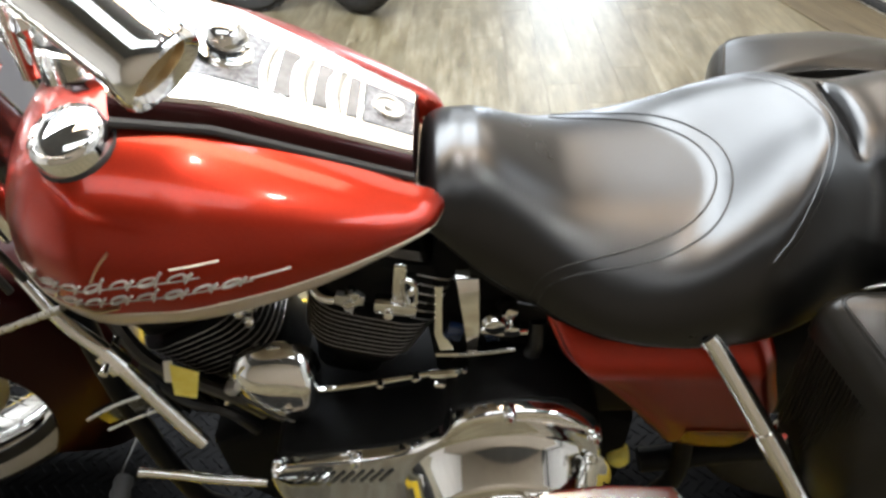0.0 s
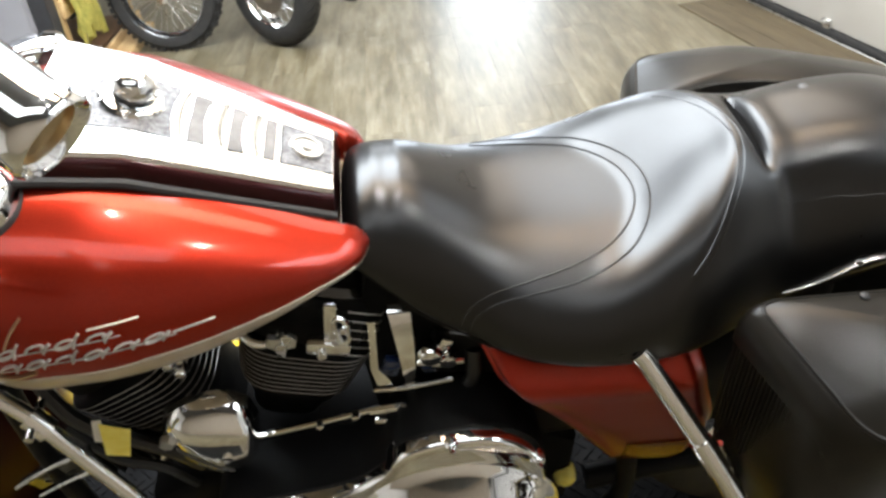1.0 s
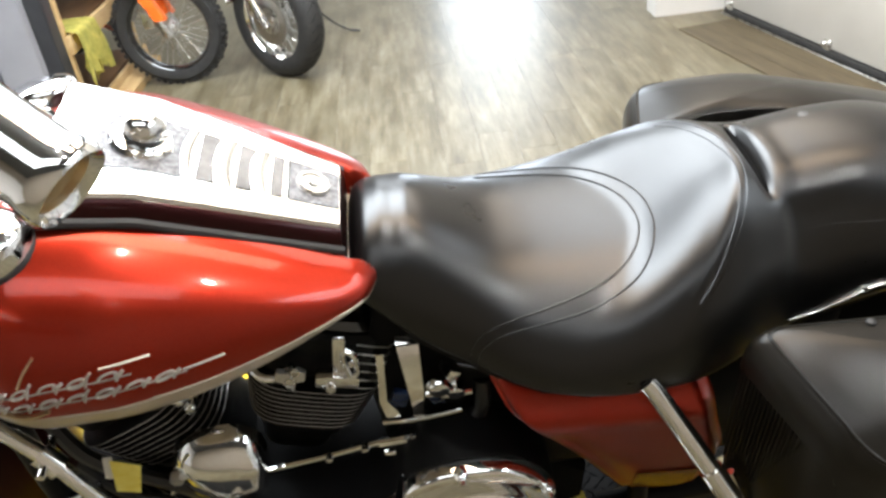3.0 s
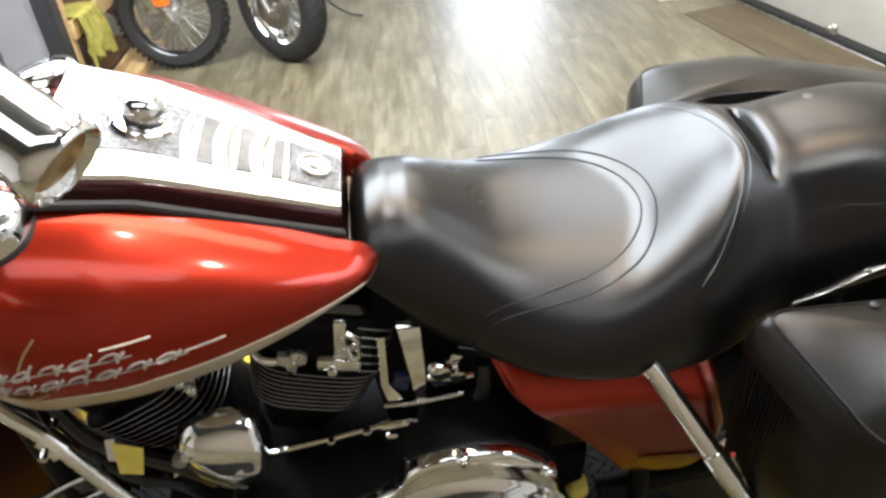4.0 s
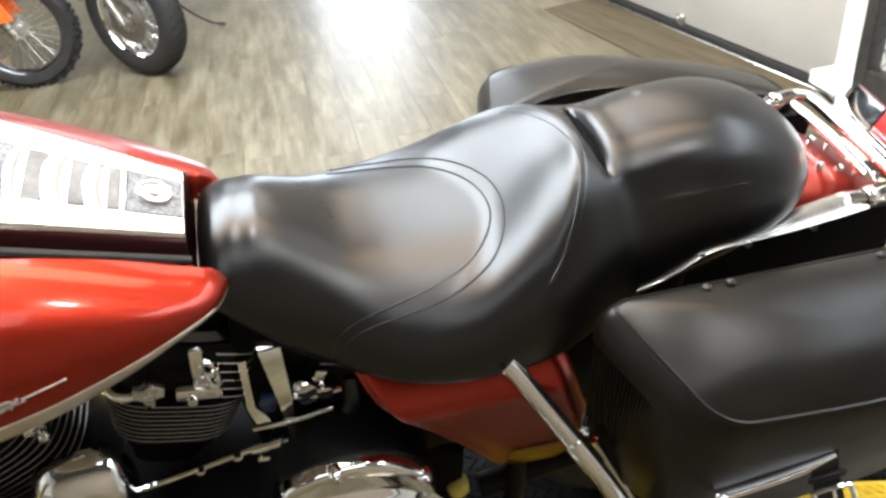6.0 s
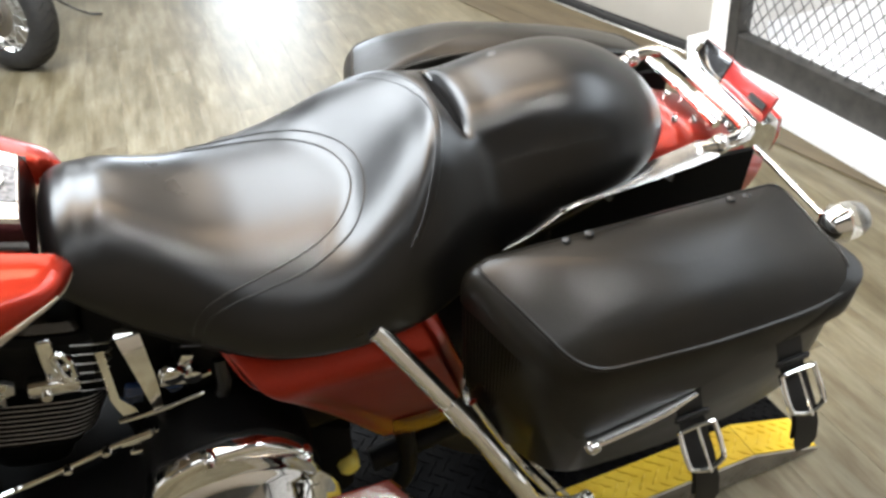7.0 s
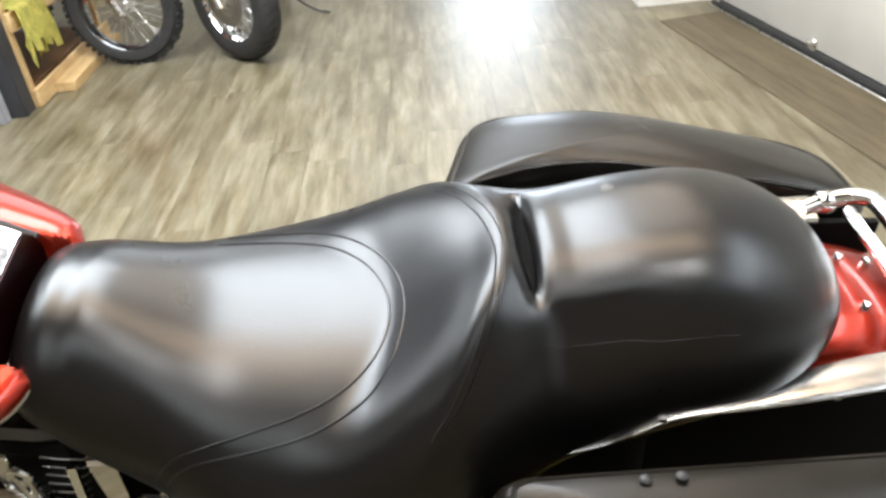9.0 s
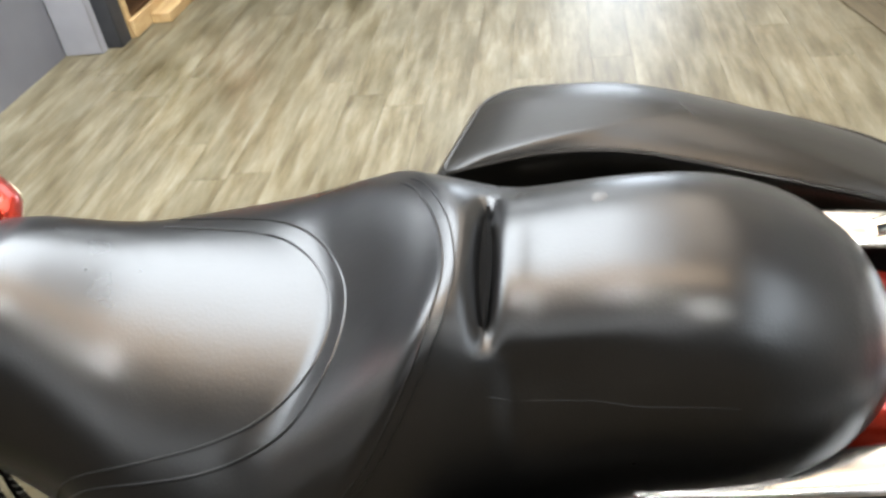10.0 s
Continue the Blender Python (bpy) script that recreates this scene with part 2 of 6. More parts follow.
def lerp_table(x, xs, ys):
    """Smooth monotone-ish interpolation in a short table."""
    if x <= xs[0]:
        return ys[0]
    if x >= xs[-1]:
        return ys[-1]
    i = max(k for k in range(len(xs)) if xs[k] <= x)
    i = min(i, len(xs) - 2)
    h = xs[i + 1] - xs[i]
    t = (x - xs[i]) / h

    def slope(k):
        if k == 0:
            return (ys[1] - ys[0]) / (xs[1] - xs[0])
        if k == len(xs) - 1:
            return (ys[-1] - ys[-2]) / (xs[-1] - xs[-2])
        a = (ys[k] - ys[k - 1]) / (xs[k] - xs[k - 1])
        b = (ys[k + 1] - ys[k]) / (xs[k + 1] - xs[k])
        return 0 if a * b <= 0 else 2 * a * b / (a + b)

    m0, m1 = slope(i) * h, slope(i + 1) * h
    return (2 * t**3 - 3 * t**2 + 1) * ys[i] + (t**3 - 2 * t**2 + t) * m0 + (-2 * t**3 + 3 * t**2) * ys[i + 1] + (t**3 - t**2) * m1


def smooth_path(pts, per=6, closed=False):
    """Catmull-Rom through points."""
    P = [Vector(p) for p in pts]
    out = []
    n = len(P)
    last = n if closed else n - 1
    for i in range(last):
        p0 = P[(i - 1) % n] if closed or i > 0 else P[0] * 2 - P[1]
        p1, p2 = P[i], P[(i + 1) % n]
        p3 = P[(i + 2) % n] if closed or i + 2 < n else P[-1] * 2 - P[-2]
        for k in range(per):
            t = k / per
            out.append(0.5 * ((2 * p1) + (p2 - p0) * t + (2 * p0 - 5 * p1 + 4 * p2 - p3) * t * t + (3 * p1 - p0 - 3 * p2 + p3) * t**3))
    if not closed:
        out.append(P[-1])
    return out


def sweep(bm, path, radius, n=10, closed=False, flat=1.0, up=None):
    """A tube along a path; radius a number or a function of 0..1; flat squashes it across."""
    N = len(path)
    rings = []
    prev = None
    for i, p in enumerate(path):
        a = path[(i - 1) % N] if closed or i else path[0]
        b = path[(i + 1) % N] if closed or i < N - 1 else path[-1]
        d = (b - a).normalized()
        if prev is None:
            ref = Vector(up) if up else (Vector((0, 0, 1)) if abs(d.z) < 0.9 else Vector((1, 0, 0)))
            u = (ref - d * ref.dot(d)).normalized()
        else:
            u = (prev - d * prev.dot(d)).normalized()
        prev = u
        v = d.cross(u)
        r = radius(i / max(1, N - 1)) if callable(radius) else radius
        rings.append([bm.verts.new(p + u * (math.cos(2 * math.pi * k / n) * r * flat) + v * (math.sin(2 * math.pi * k / n) * r)) for k in range(n)])
    m = N if closed else N - 1
    for i in range(m):
        a, b = rings[i], rings[(i + 1) % N]
        for k in range(n):
            bm.faces.new((a[k], a[(k + 1) % n], b[(k + 1) % n], b[k]))
    if not closed:
        bm.faces.new(rings[0][::-1])
        bm.faces.new(rings[-1])
    return bm


def tube(pts, radius, n=10, per=6, closed=False, flat=1.0, up=None):
    return sweep(bmesh.new(), smooth_path(pts, per, closed), radius, n, closed, flat, up)


def rod(a, b, radius, n=10):
    return sweep(bmesh.new(), [Vector(a), Vector(b)], radius, n)


def box(sx, sy, sz, bevel=0.0, seg=2, at=(0, 0, 0), bm=None, m=None):
    bm = bm or bmesh.new()
    r = bmesh.ops.create_cube(bm, size=1.0)
    vs = r["verts"]
    bmesh.ops.scale(bm, vec=(sx, sy, sz), verts=vs)
    if bevel:
        es = list({e for v in vs for e in v.link_edges})
        res = bmesh.ops.bevel(bm, geom=es, offset=bevel, segments=seg, profile=0.5, affect="EDGES")
        vs = list({v for f in res["faces"] for v in f.verts} | {v for v in vs if v.is_valid})
        vs = list({w for v in vs for f in v.link_faces for w in f.verts})
    if m is not None:
        bmesh.ops.transform(bm, matrix=m, verts=vs)
    bmesh.ops.translate(bm, vec=at, verts=vs)
    return bm


def lathe(profile, n=24, axis="Z", at=(0, 0, 0), bm=None, m=None):
    """Turns (radius, height) points round an axis."""
    bm = bm or bmesh.new()
    rings = []
    turn = {"Z": Matrix(), "Y": pose(0, 0, 0, -90, 0, 0), "X": pose(0, 0, 0, 0, 90, 0)}[axis]
    M = Matrix.Translation(at) @ (m or Matrix()) @ turn
    for r, h in profile:
        if r < 1e-6:
            rings.append([bm.verts.new(M @ Vector((0, 0, h)))])
        else:
            rings.append([bm.verts.new(M @ Vector((r * math.cos(2 * math.pi * k / n), r * math.sin(2 * math.pi * k / n), h))) for k in range(n)])
    for a, b in zip(rings, rings[1:]):
        if len(a) == 1 and len(b) == 1:
            continue
        for k in range(n):
            j = (k + 1) % n
            if len(a) == 1:
                bm.faces.new((a[0], b[j], b[k]))
            elif len(b) == 1:
                bm.faces.new((a[k], a[j], b[0]))
            else:
                bm.faces.new((a[k], a[j], b[j], b[k]))
    return bm


def loft(rings, cap=True, closed=True, bm=None):
    """Joins rings of points, all of one length."""
    bm = bm or bmesh.new()
    V = [[bm.verts.new(p) for p in r] for r in rings]
    n = len(V[0])
    for a, b in zip(V, V[1:]):
        for k in range(n if closed else n - 1):
            bm.faces.new((a[k], a[(k + 1) % n], b[(k + 1) % n], b[k]))
    if cap and closed:
        bm.faces.new(V[0][::-1])
        bm.faces.new(V[-1])
    return bm


def prism(outline, depth, bevel=0.0, seg=2, bm=None):
    """An outline in x, z given thickness along y, from y = 0 to depth."""
    bm = bm or bmesh.new()
    a = [bm.verts.new((x, 0, z)) for x, z in outline]
    b = [bm.verts.new((x, depth, z)) for x, z in outline]
    n = len(outline)
    fs = [bm.faces.new(a), bm.faces.new(b[::-1])]
    for k in range(n):
        fs.append(bm.faces.new((a[(k + 1) % n], a[k], b[k], b[(k + 1) % n])))
    if bevel:
        es = [e for e in bm.edges if abs(e.verts[0].co.y - e.verts[1].co.y) < 1e-6]
        bmesh.ops.bevel(bm, geom=es, offset=bevel, segments=seg, profile=0.5, affect="EDGES")
    return bm


def shifted(bm, x, y, z):
    bmesh.ops.translate(bm, vec=(x, y, z), verts=bm.verts[:])
    return bm


def sgn_pow(v, p):
    return math.copysign(abs(v) ** p, v)

# ---------------------------------------------------------------- the hall
X0, X1, Y0, Y1, HEIGHT = -3.6, 2.25, -2.7, 8.4, 3.1
ground = tagged(new("floor"), "washed grey-beige vinyl plank floor with a soft sheen", "floor", kind="structure")
part("subfloor", box(X1 - X0 + 0.6, Y1 - Y0 + 0.4, 0.05, at=((X0 + X1) / 2 + 0.2, (Y0 + Y1) / 2, -0.031)), SUBFLOOR, ground)


def wall(name, label, bm, material=WALLPAINT):
    return tagged(part(name, bm, material), label, "wall", kind="structure")


wall("wall_south", "plain tan boarded wall behind the motorcycle", box(X1 - X0 + 0.6, 0.15, HEIGHT, at=((X0 + X1) / 2 + 0.2, Y0 - 0.075, HEIGHT / 2)), TAN_BOARDS)
wall("wall_west", "plain white painted wall along the showroom", box(0.15, Y1 - Y0, HEIGHT, at=(X0 - 0.075, (Y0 + Y1) / 2, HEIGHT / 2)))
YC = -0.45
tagged(part("ceiling", box(X1 - X0 + 0.9, Y1 - YC + 0.25, 0.1, at=((X0 + X1) / 2 + 0.2, (YC + Y1 + 0.25) / 2, HEIGHT + 0.052)), CEIL), "plain grey ceiling over the showroom", "ceiling", kind="structure")
tagged(part("ceiling_south", box(X1 - X0 + 0.9, YC - Y0 + 0.25, 0.1, at=((X0 + X1) / 2 + 0.2, (YC + Y0 - 0.25) / 2, HEIGHT + 0.052)), CEIL), "plain grey ceiling over the workshop end", "ceiling", kind="structure")

# north wall with a wide shop window that lets the daylight in
WX0, WX1, WZ0, WZ1 = 0.6, 1.8, 0.5, 2.6
bm = box(WX0 - X0, 0.15, HEIGHT, at=((WX0 + X0) / 2, Y1 + 0.075, HEIGHT / 2))
box(X1 + 0.3 - WX1, 0.15, HEIGHT, at=((WX1 + X1 + 0.3) / 2, Y1 + 0.075, HEIGHT / 2), bm=bm)
box(WX1 - WX0, 0.15, WZ0, at=((WX0 + WX1) / 2, Y1 + 0.075, WZ0 / 2), bm=bm)
box(WX1 - WX0, 0.15, HEIGHT - WZ1, at=((WX0 + WX1) / 2, Y1 + 0.075, (HEIGHT + WZ1) / 2), bm=bm)
wall("wall_north", "white painted end wall round a wide shop window", bm)
win = tagged(new("window_1"), "wide shop window at the end of the hall", "window", kind="structure")
bm = box(WX1 - WX0, 0.06, 0.05, at=((WX0 + WX1) / 2, Y1 + 0.06, WZ0 + 0.025))
box(WX1 - WX0, 0.06, 0.05, at=((WX0 + WX1) / 2, Y1 + 0.06, WZ1 - 0.025), bm=bm)
for x in (WX0 + 0.025, (WX0 + WX1) / 2, WX1 - 0.025):
    box(0.05, 0.056, WZ1 - WZ0 - 0.104, at=(x, Y1 + 0.06, (WZ0 + WZ1) / 2), bm=bm)
part("window_frame", bm, DARKSTEEL, win)
SKYGLOW = make_glow("daylight_beyond", (0.78, 0.88, 1.0), 2.2)
tagged(part("backdrop", box(WX1 - WX0 + 2.0, 0.02, 3.2, at=((WX0 + WX1) / 2, Y1 + 0.9, 1.6)), SKYGLOW), "bright daylight outside the shop window", "backdrop", kind="structure")
area_lamp("window_daylight", ((WX0 + WX1) / 2, Y1 - 0.03, (WZ0 + WZ1) / 2), ((WX0 + WX1) / 2, 0, 0.9), WX1 - WX0 - 0.1, WZ1 - WZ0 - 0.1, 55, (0.80, 0.89, 1.0))

# east side: overhead door, slightly askew to the planks, white pillar, wire cage over a white curb
DOORM = pose(2.2, 1.66, 0, 0, 0, 9.8)
door = tagged(new("door_1"), "closed off-white sectional overhead door with a black rubber bottom seal", "door", kind="structure")
door.matrix_basis = DOORM
DL = 1.83
for k in range(5):
    part("door_panel", box(0.045, DL, 0.52, 0.006, 2, at=(0.03, DL / 2, 0.302 + k * 0.527)), DOORPAINT, door)
# strip of darker planks laid along the door
strip = tagged(new("threshold"), "strip of darker brown planks along the overhead door", "threshold", kind="structure")
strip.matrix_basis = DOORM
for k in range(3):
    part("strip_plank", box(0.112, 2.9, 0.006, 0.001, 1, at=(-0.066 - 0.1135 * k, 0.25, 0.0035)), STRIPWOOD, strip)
part("bottom_seal", box(0.05, DL, 0.034, 0.006, 2, at=(0.022, DL / 2, 0.021)), RUBBER, door, "black rubber seal")
part("bottom_rail", box(0.012, DL, 0.008, 0.002, 1, at=(-0.016, DL / 2, 0.006)), SATIN, door, "thin bright aluminium strip")
for y, z in ((0.97, 0.060), (1.78, 0.055)):
    bm = box(0.012, 0.05, 0.045, 0.003, 1, at=(-0.001, y, z))
    box(0.03, 0.03, 0.014, 0.003, 1, at=(-0.014, y, z + 0.012), bm=bm)
    part("hinge_bracket", bm, SATIN, door, "zinc roller bracket")
part("hinge_bracket", box(0.012, 0.03, 0.12, 0.003, 1, at=(-0.001, 0.025, 0.5)), SATIN, door, "zinc roller bracket")
wall("wall_east", "white painted wall and pillar beside the overhead door", box(0.16, 0.15, HEIGHT, 0.004, 1, at=(2.245, 1.58, HEIGHT / 2)))
wall("wall_east_corner", "white painted corner wall past the overhead door", box(0.45, 0.16, HEIGHT, at=(1.75, 3.62, HEIGHT / 2)), WALLPAINT)
wall("wall_east_far", "plain white side wall of the hall", box(0.15, Y1 - 3.6, HEIGHT, at=(2.05, (Y1 + 3.62) / 2, HEIGHT / 2)))
wall("lintel_east", "plain white wall over the overhead door", box(0.16, 2.05, HEIGHT - 2.95, at=(2.1, 2.6, (HEIGHT + 2.95) / 2)))

# wire cage
cage = thing("wire_cage", "black steel wire-mesh partition over a white curb", "partition", pose(2.12, 1.46, 0, 0, 0, 180))
CL, CZ0, CZ1 = 3.3, 0.21, 2.6
for y in (0.03, 1.12, 2.2, CL - 0.03):
    part("cage_post", box(0.06, 0.06, CZ1 - 0.09, 0.004, 1, at=(0, y, (CZ1 + 0.09) / 2)), DARKSTEEL, cage)
part("cage_rail", box(0.05, CL - 0.1, 0.11, 0.004, 1, at=(0.0, CL / 2, 0.165)), DARKSTEEL, cage)
part("cage_rail", box(0.05, CL - 0.1, 0.06, 0.004, 1, at=(0.0, CL / 2, CZ1)), DARKSTEEL, cage)
bm = bmesh.new()
STEP, ANG = 0.052, math.tan(radians(50))
n_w = int(CL / STEP) + int((CZ1 - CZ0) / ANG / STEP) + 1
for s in (1, -1):
    for i in range(n_w):
        y0 = -((CZ1 - CZ0) / ANG) + i * STEP if s > 0 else i * STEP
        ya, za, yb, zb = y0, CZ0, y0 + s * (CZ1 - CZ0) / ANG, CZ1
        a, b = Vector((0.004 * s, ya, za)), Vector((0.004 * s, yb, zb))
        lo, hi = 0.0, 1.0
        dy = b.y - a.y
        t0, t1 = sorted(((0.03 - a.y) / dy, (CL - 0.03 - a.y) / dy))
        lo, hi = max(lo, t0), min(hi, t1)
        if hi - lo > 0.01:
            sweep(bm, [a.lerp(b, lo), a.lerp(b, hi)], 0.0022, 4)
tagged(part("wire_mesh", bm, DARKSTEEL, cage, "diamond wire mesh"), kind="stuff")
bm = rod((-0.05, 0.09, 0.62), (-0.05, 0.09, 0.46), 0.008, 8)
sweep(bm, [Vector((-0.05, 0.09, 0.62)), Vector((-0.05, 0.03, 0.66)), Vector((-0.02, 0.03, 0.66))], 0.008, 8)
part("latch", bm, SATIN, cage, "bright steel cage latch")
part("latch_plate", box(0.02, 0.09, 0.09, 0.003, 1, at=(-0.035, 0.1, 0.6)), DARKSTEEL, cage)
tagged(part("curb_trim", box(0.16, 3.1, 0.10, 0.006, 2, at=(2.13, -0.1, 0.05)), TRIMWHITE), "white painted curb under the wire cage", "curb", kind="structure")
wall("wall_east_cage", "white perforated-board wall behind the wire cage", box(0.1, 4.9, HEIGHT, at=(3.35, -0.75, HEIGHT / 2)))
wall("wall_cage_end", "plain white wall closing the cage", box(1.1, 0.12, HEIGHT, at=(2.8, 1.72, HEIGHT / 2)))
wall("wall_cage_south", "plain white wall closing the cage", box(1.2, 0.12, HEIGHT, at=(2.8, -3.2, HEIGHT / 2)))
tagged(part("cage_floor", box(1.3, 4.9, 0.05, at=(2.75, -0.75, 0.09)), TRIMWHITE), "pale floor inside the cage", "floor", kind="structure")
tagged(part("ceiling_cage", box(1.3, 5.0, 0.1, at=(2.95, -0.75, HEIGHT + 0.06)), CEIL), "plain grey ceiling over the cage", "ceiling", kind="structure")

# west side: short partition with a trim strip and a dark grey post
wall("partition_west", "short pale grey partition wall with a pale trim strip", box(0.12, 1.9, 2.4, at=(-1.80, 1.87, 1.2)), GREYWALL)
tagged(part("trim_post", box(0.19, 0.05, 2.4, 0.004, 1, at=(-1.640, 2.80, 1.2)), PALETRIM), "pale painted trim strip at the partition's end", "trim", kind="structure")
tagged(part("grey_post", box(0.10, 0.10, 2.4, 0.004, 1, at=(-1.525, 2.885, 1.2)), POSTGREY), "dark grey painted square post", "post", kind="structure")
tagged(part("hanging_cord", tube([(-1.738, 2.47, 0.95), (-1.734, 2.45, 0.7), (-1.733, 2.46, 0.5), (-1.733, 2.44, 0.33)], 0.0035, 6), mat("yellow_green_cord", (0.45, 0.50, 0.06), 0.6)), "thin yellow-green cord hanging on the partition", "cord")

# ceiling lamps: long troffers and two small spotlights
DIFFUSER = make_glow("lit_diffuser", (0.95, 0.97, 1.0), 1.2)
COOL, WARM = (0.865, 0.935, 1.0), (1.0, 0.83, 0.65)
# the last panel is an unseen extra that brightens the chrome from the south
for x, y, sx, sy, power, tone in ((-1.1, 1.55, 3.6, 1.9, 445, COOL), (1.38, 2.2, 1.05, 2.3, 36, WARM), (0.20, 0.32, 2.8, 0.50, 46, (1.0, 0.72, 0.45)), (0.15, 5.4, 1.9, 3.8, 85, COOL), (-0.1, -1.30, 2.4, 0.6, 12, COOL)):
    tr = thing("ceiling_troffer", "white ceiling light panel, switched on", "lamp", pose(x, y, HEIGHT), "ceiling light panels")
    bm = box(sx + 0.06, 0.02, 0.05, at=(0, sy / 2 + 0.02, -0.026))
    box(sx + 0.06, 0.02, 0.05, at=(0, -sy / 2 - 0.02, -0.026), bm=bm)
    box(0.02, sy + 0.02, 0.05, at=(sx / 2 + 0.02, 0, -0.026), bm=bm)
    box(0.02, sy + 0.02, 0.05, at=(-sx / 2 - 0.02, 0, -0.026), bm=bm)
    part("frame", bm, TRIMWHITE, tr)
    part("diffuser", box(sx, sy, 0.006, at=(0, 0, -0.008)), DIFFUSER, tr, "glowing white diffuser")
    area_lamp("troffer_light", (x, y, HEIGHT - 0.03), (x, y, 0), sx, sy, power, tone)
for x, y in ((0.40, -0.16), (1.22, -0.69)):
    lamp = thing("ceiling_spotlight", "small round ceiling spotlight, switched on", "lamp", pose(x, y, HEIGHT), "ceiling spotlights")
    part("housing", lathe([(0.0, 0.0), (0.055, 0.0), (0.055, -0.05), (0.048, -0.05), (0.045, -0.012), (0.0, -0.012)], 20), DARKSTEEL, lamp)
    part("bulb", lathe([(0.0, -0.045), (0.03, -0.04), (0.042, -0.03), (0.0, -0.02)], 16), LAMPGLOW, lamp, "glowing frosted bulb")
    spot_lamp("spot_light", (x, y, HEIGHT - 0.09), 50, 0.035)
area_lamp("cage_daylight", (2.75, -0.4, HEIGHT - 0.05), (2.75, -0.4, 0), 0.9, 2.6, 105, (0.82, 0.91, 1.0))

# ---------------------------------------------------------------- the touring motorcycle, leaning on its side stand
BIKE = pose(0, 0.17, 0.06, 11, 0, 0)
bike = thing("motorcycle", "red and cream touring motorcycle with black seat, saddlebags and much chrome", "motorcycle", BIKE)

# fuel tank: x, half width, crest height, bottom height
TX = (-0.470, -0.458, -0.43, -0.38, -0.32, -0.25, -0.17, -0.09, -0.02, 0.015, 0.033)
TW = (0.05, 0.11, 0.168, 0.213, 0.234, 0.232, 0.214, 0.184, 0.148, 0.120, 0.075)
TT = (0.94, 0.972, 0.995, 1.012, 1.018, 1.006, 0.975, 0.935, 0.895, 0.876, 0.860)
TB = (0.86, 0.825, 0.79, 0.758, 0.748, 0.752, 0.765, 0.788, 0.818, 0.830, 0.842)


def front_sweep(x, f):
    """The tank's front edge leans back towards the top."""
    return 0.050 * (f - 0.32) * max(0.0, (-0.30 - x) / 0.17)


def tank_ring(x, n=128, grow=0.0):
    w, t, b = (lerp_table(x, TX, v) for v in (TW, TT, TB))
    mid, h = b + (t - b) * 0.47, (t - b) / 2
    ring = []
    for k in range(n):
        a = 2 * math.pi * k / n
        c, s = math.cos(a), math.sin(a)
        y = (w + grow) * sgn_pow(c, 2 / 2.5)
        z = mid + sgn_pow(s, 2 / 2.3) * ((t - mid) if s > 0 else (mid - b)) + (grow if s > 0 else -grow) * abs(s)
        if s > 0 and grow == 0.0:
            z -= 0.035 * max(0.0, min(1.0, (x + 0.045) / 0.035)) * max(0.0, min(1.0, (0.082 - abs(y)) / 0.012))
            z -= 0.003 * max(0.0, min(1.0, (0.105 - 0.1 * x - abs(y)) / 0.04))
        ring.append(Vector((x + front_sweep(x, (z - b) / (t - b)), y, z)))
    return ring


def cream_line(x):
    return 0.385 + 0.06 * max(0.0, (x + 0.25) / 0.25)


xs = [TX[0] + (TX[-1] - TX[0]) * (0.5 - 0.5 * math.cos(math.pi * i / 60)) for i in range(61)]
bm = loft([tank_ring(x) for x in xs])
for f in bm.faces:
    c = f.calc_center_median()
    w, t, b = (lerp_table(c.x, TX, v) for v in (TW, TT, TB))
    if (c.z - b) / (t - b) < cream_line(c.x):
        f.material_index = 1
tank = part("fuel_tank", bm, (RED, CREAM), bike, "candy red fuel tank with a cream lower edge")
# pinstripe between the two colours
def tank_side(x, frac, out=0.0015, side=-1):
    w, t, b = (lerp_table(x, TX, v) for v in (TW, TT, TB))
    z = b + frac * (t - b)
    mid = b + (t - b) * 0.47
    q = min(1.0, abs(z - mid) / ((t - mid) if z > mid else (mid - b)))
    y = side * ((w * max(0.0, 1 - q ** 2.3) ** (1 / 2.5)) + out)
    return Vector((x + front_sweep(x, frac), y, z))


for side in (-1, 1):
    path = [tank_side(-0.45 + 0.46 * i / 40, cream_line(-0.45 + 0.46 * i / 40), 0.0002, side) for i in range(41)]
    part("pinstripe", sweep(bmesh.new(), path, 0.0014, 6), CREAM, tank, "thin pale pinstripe")

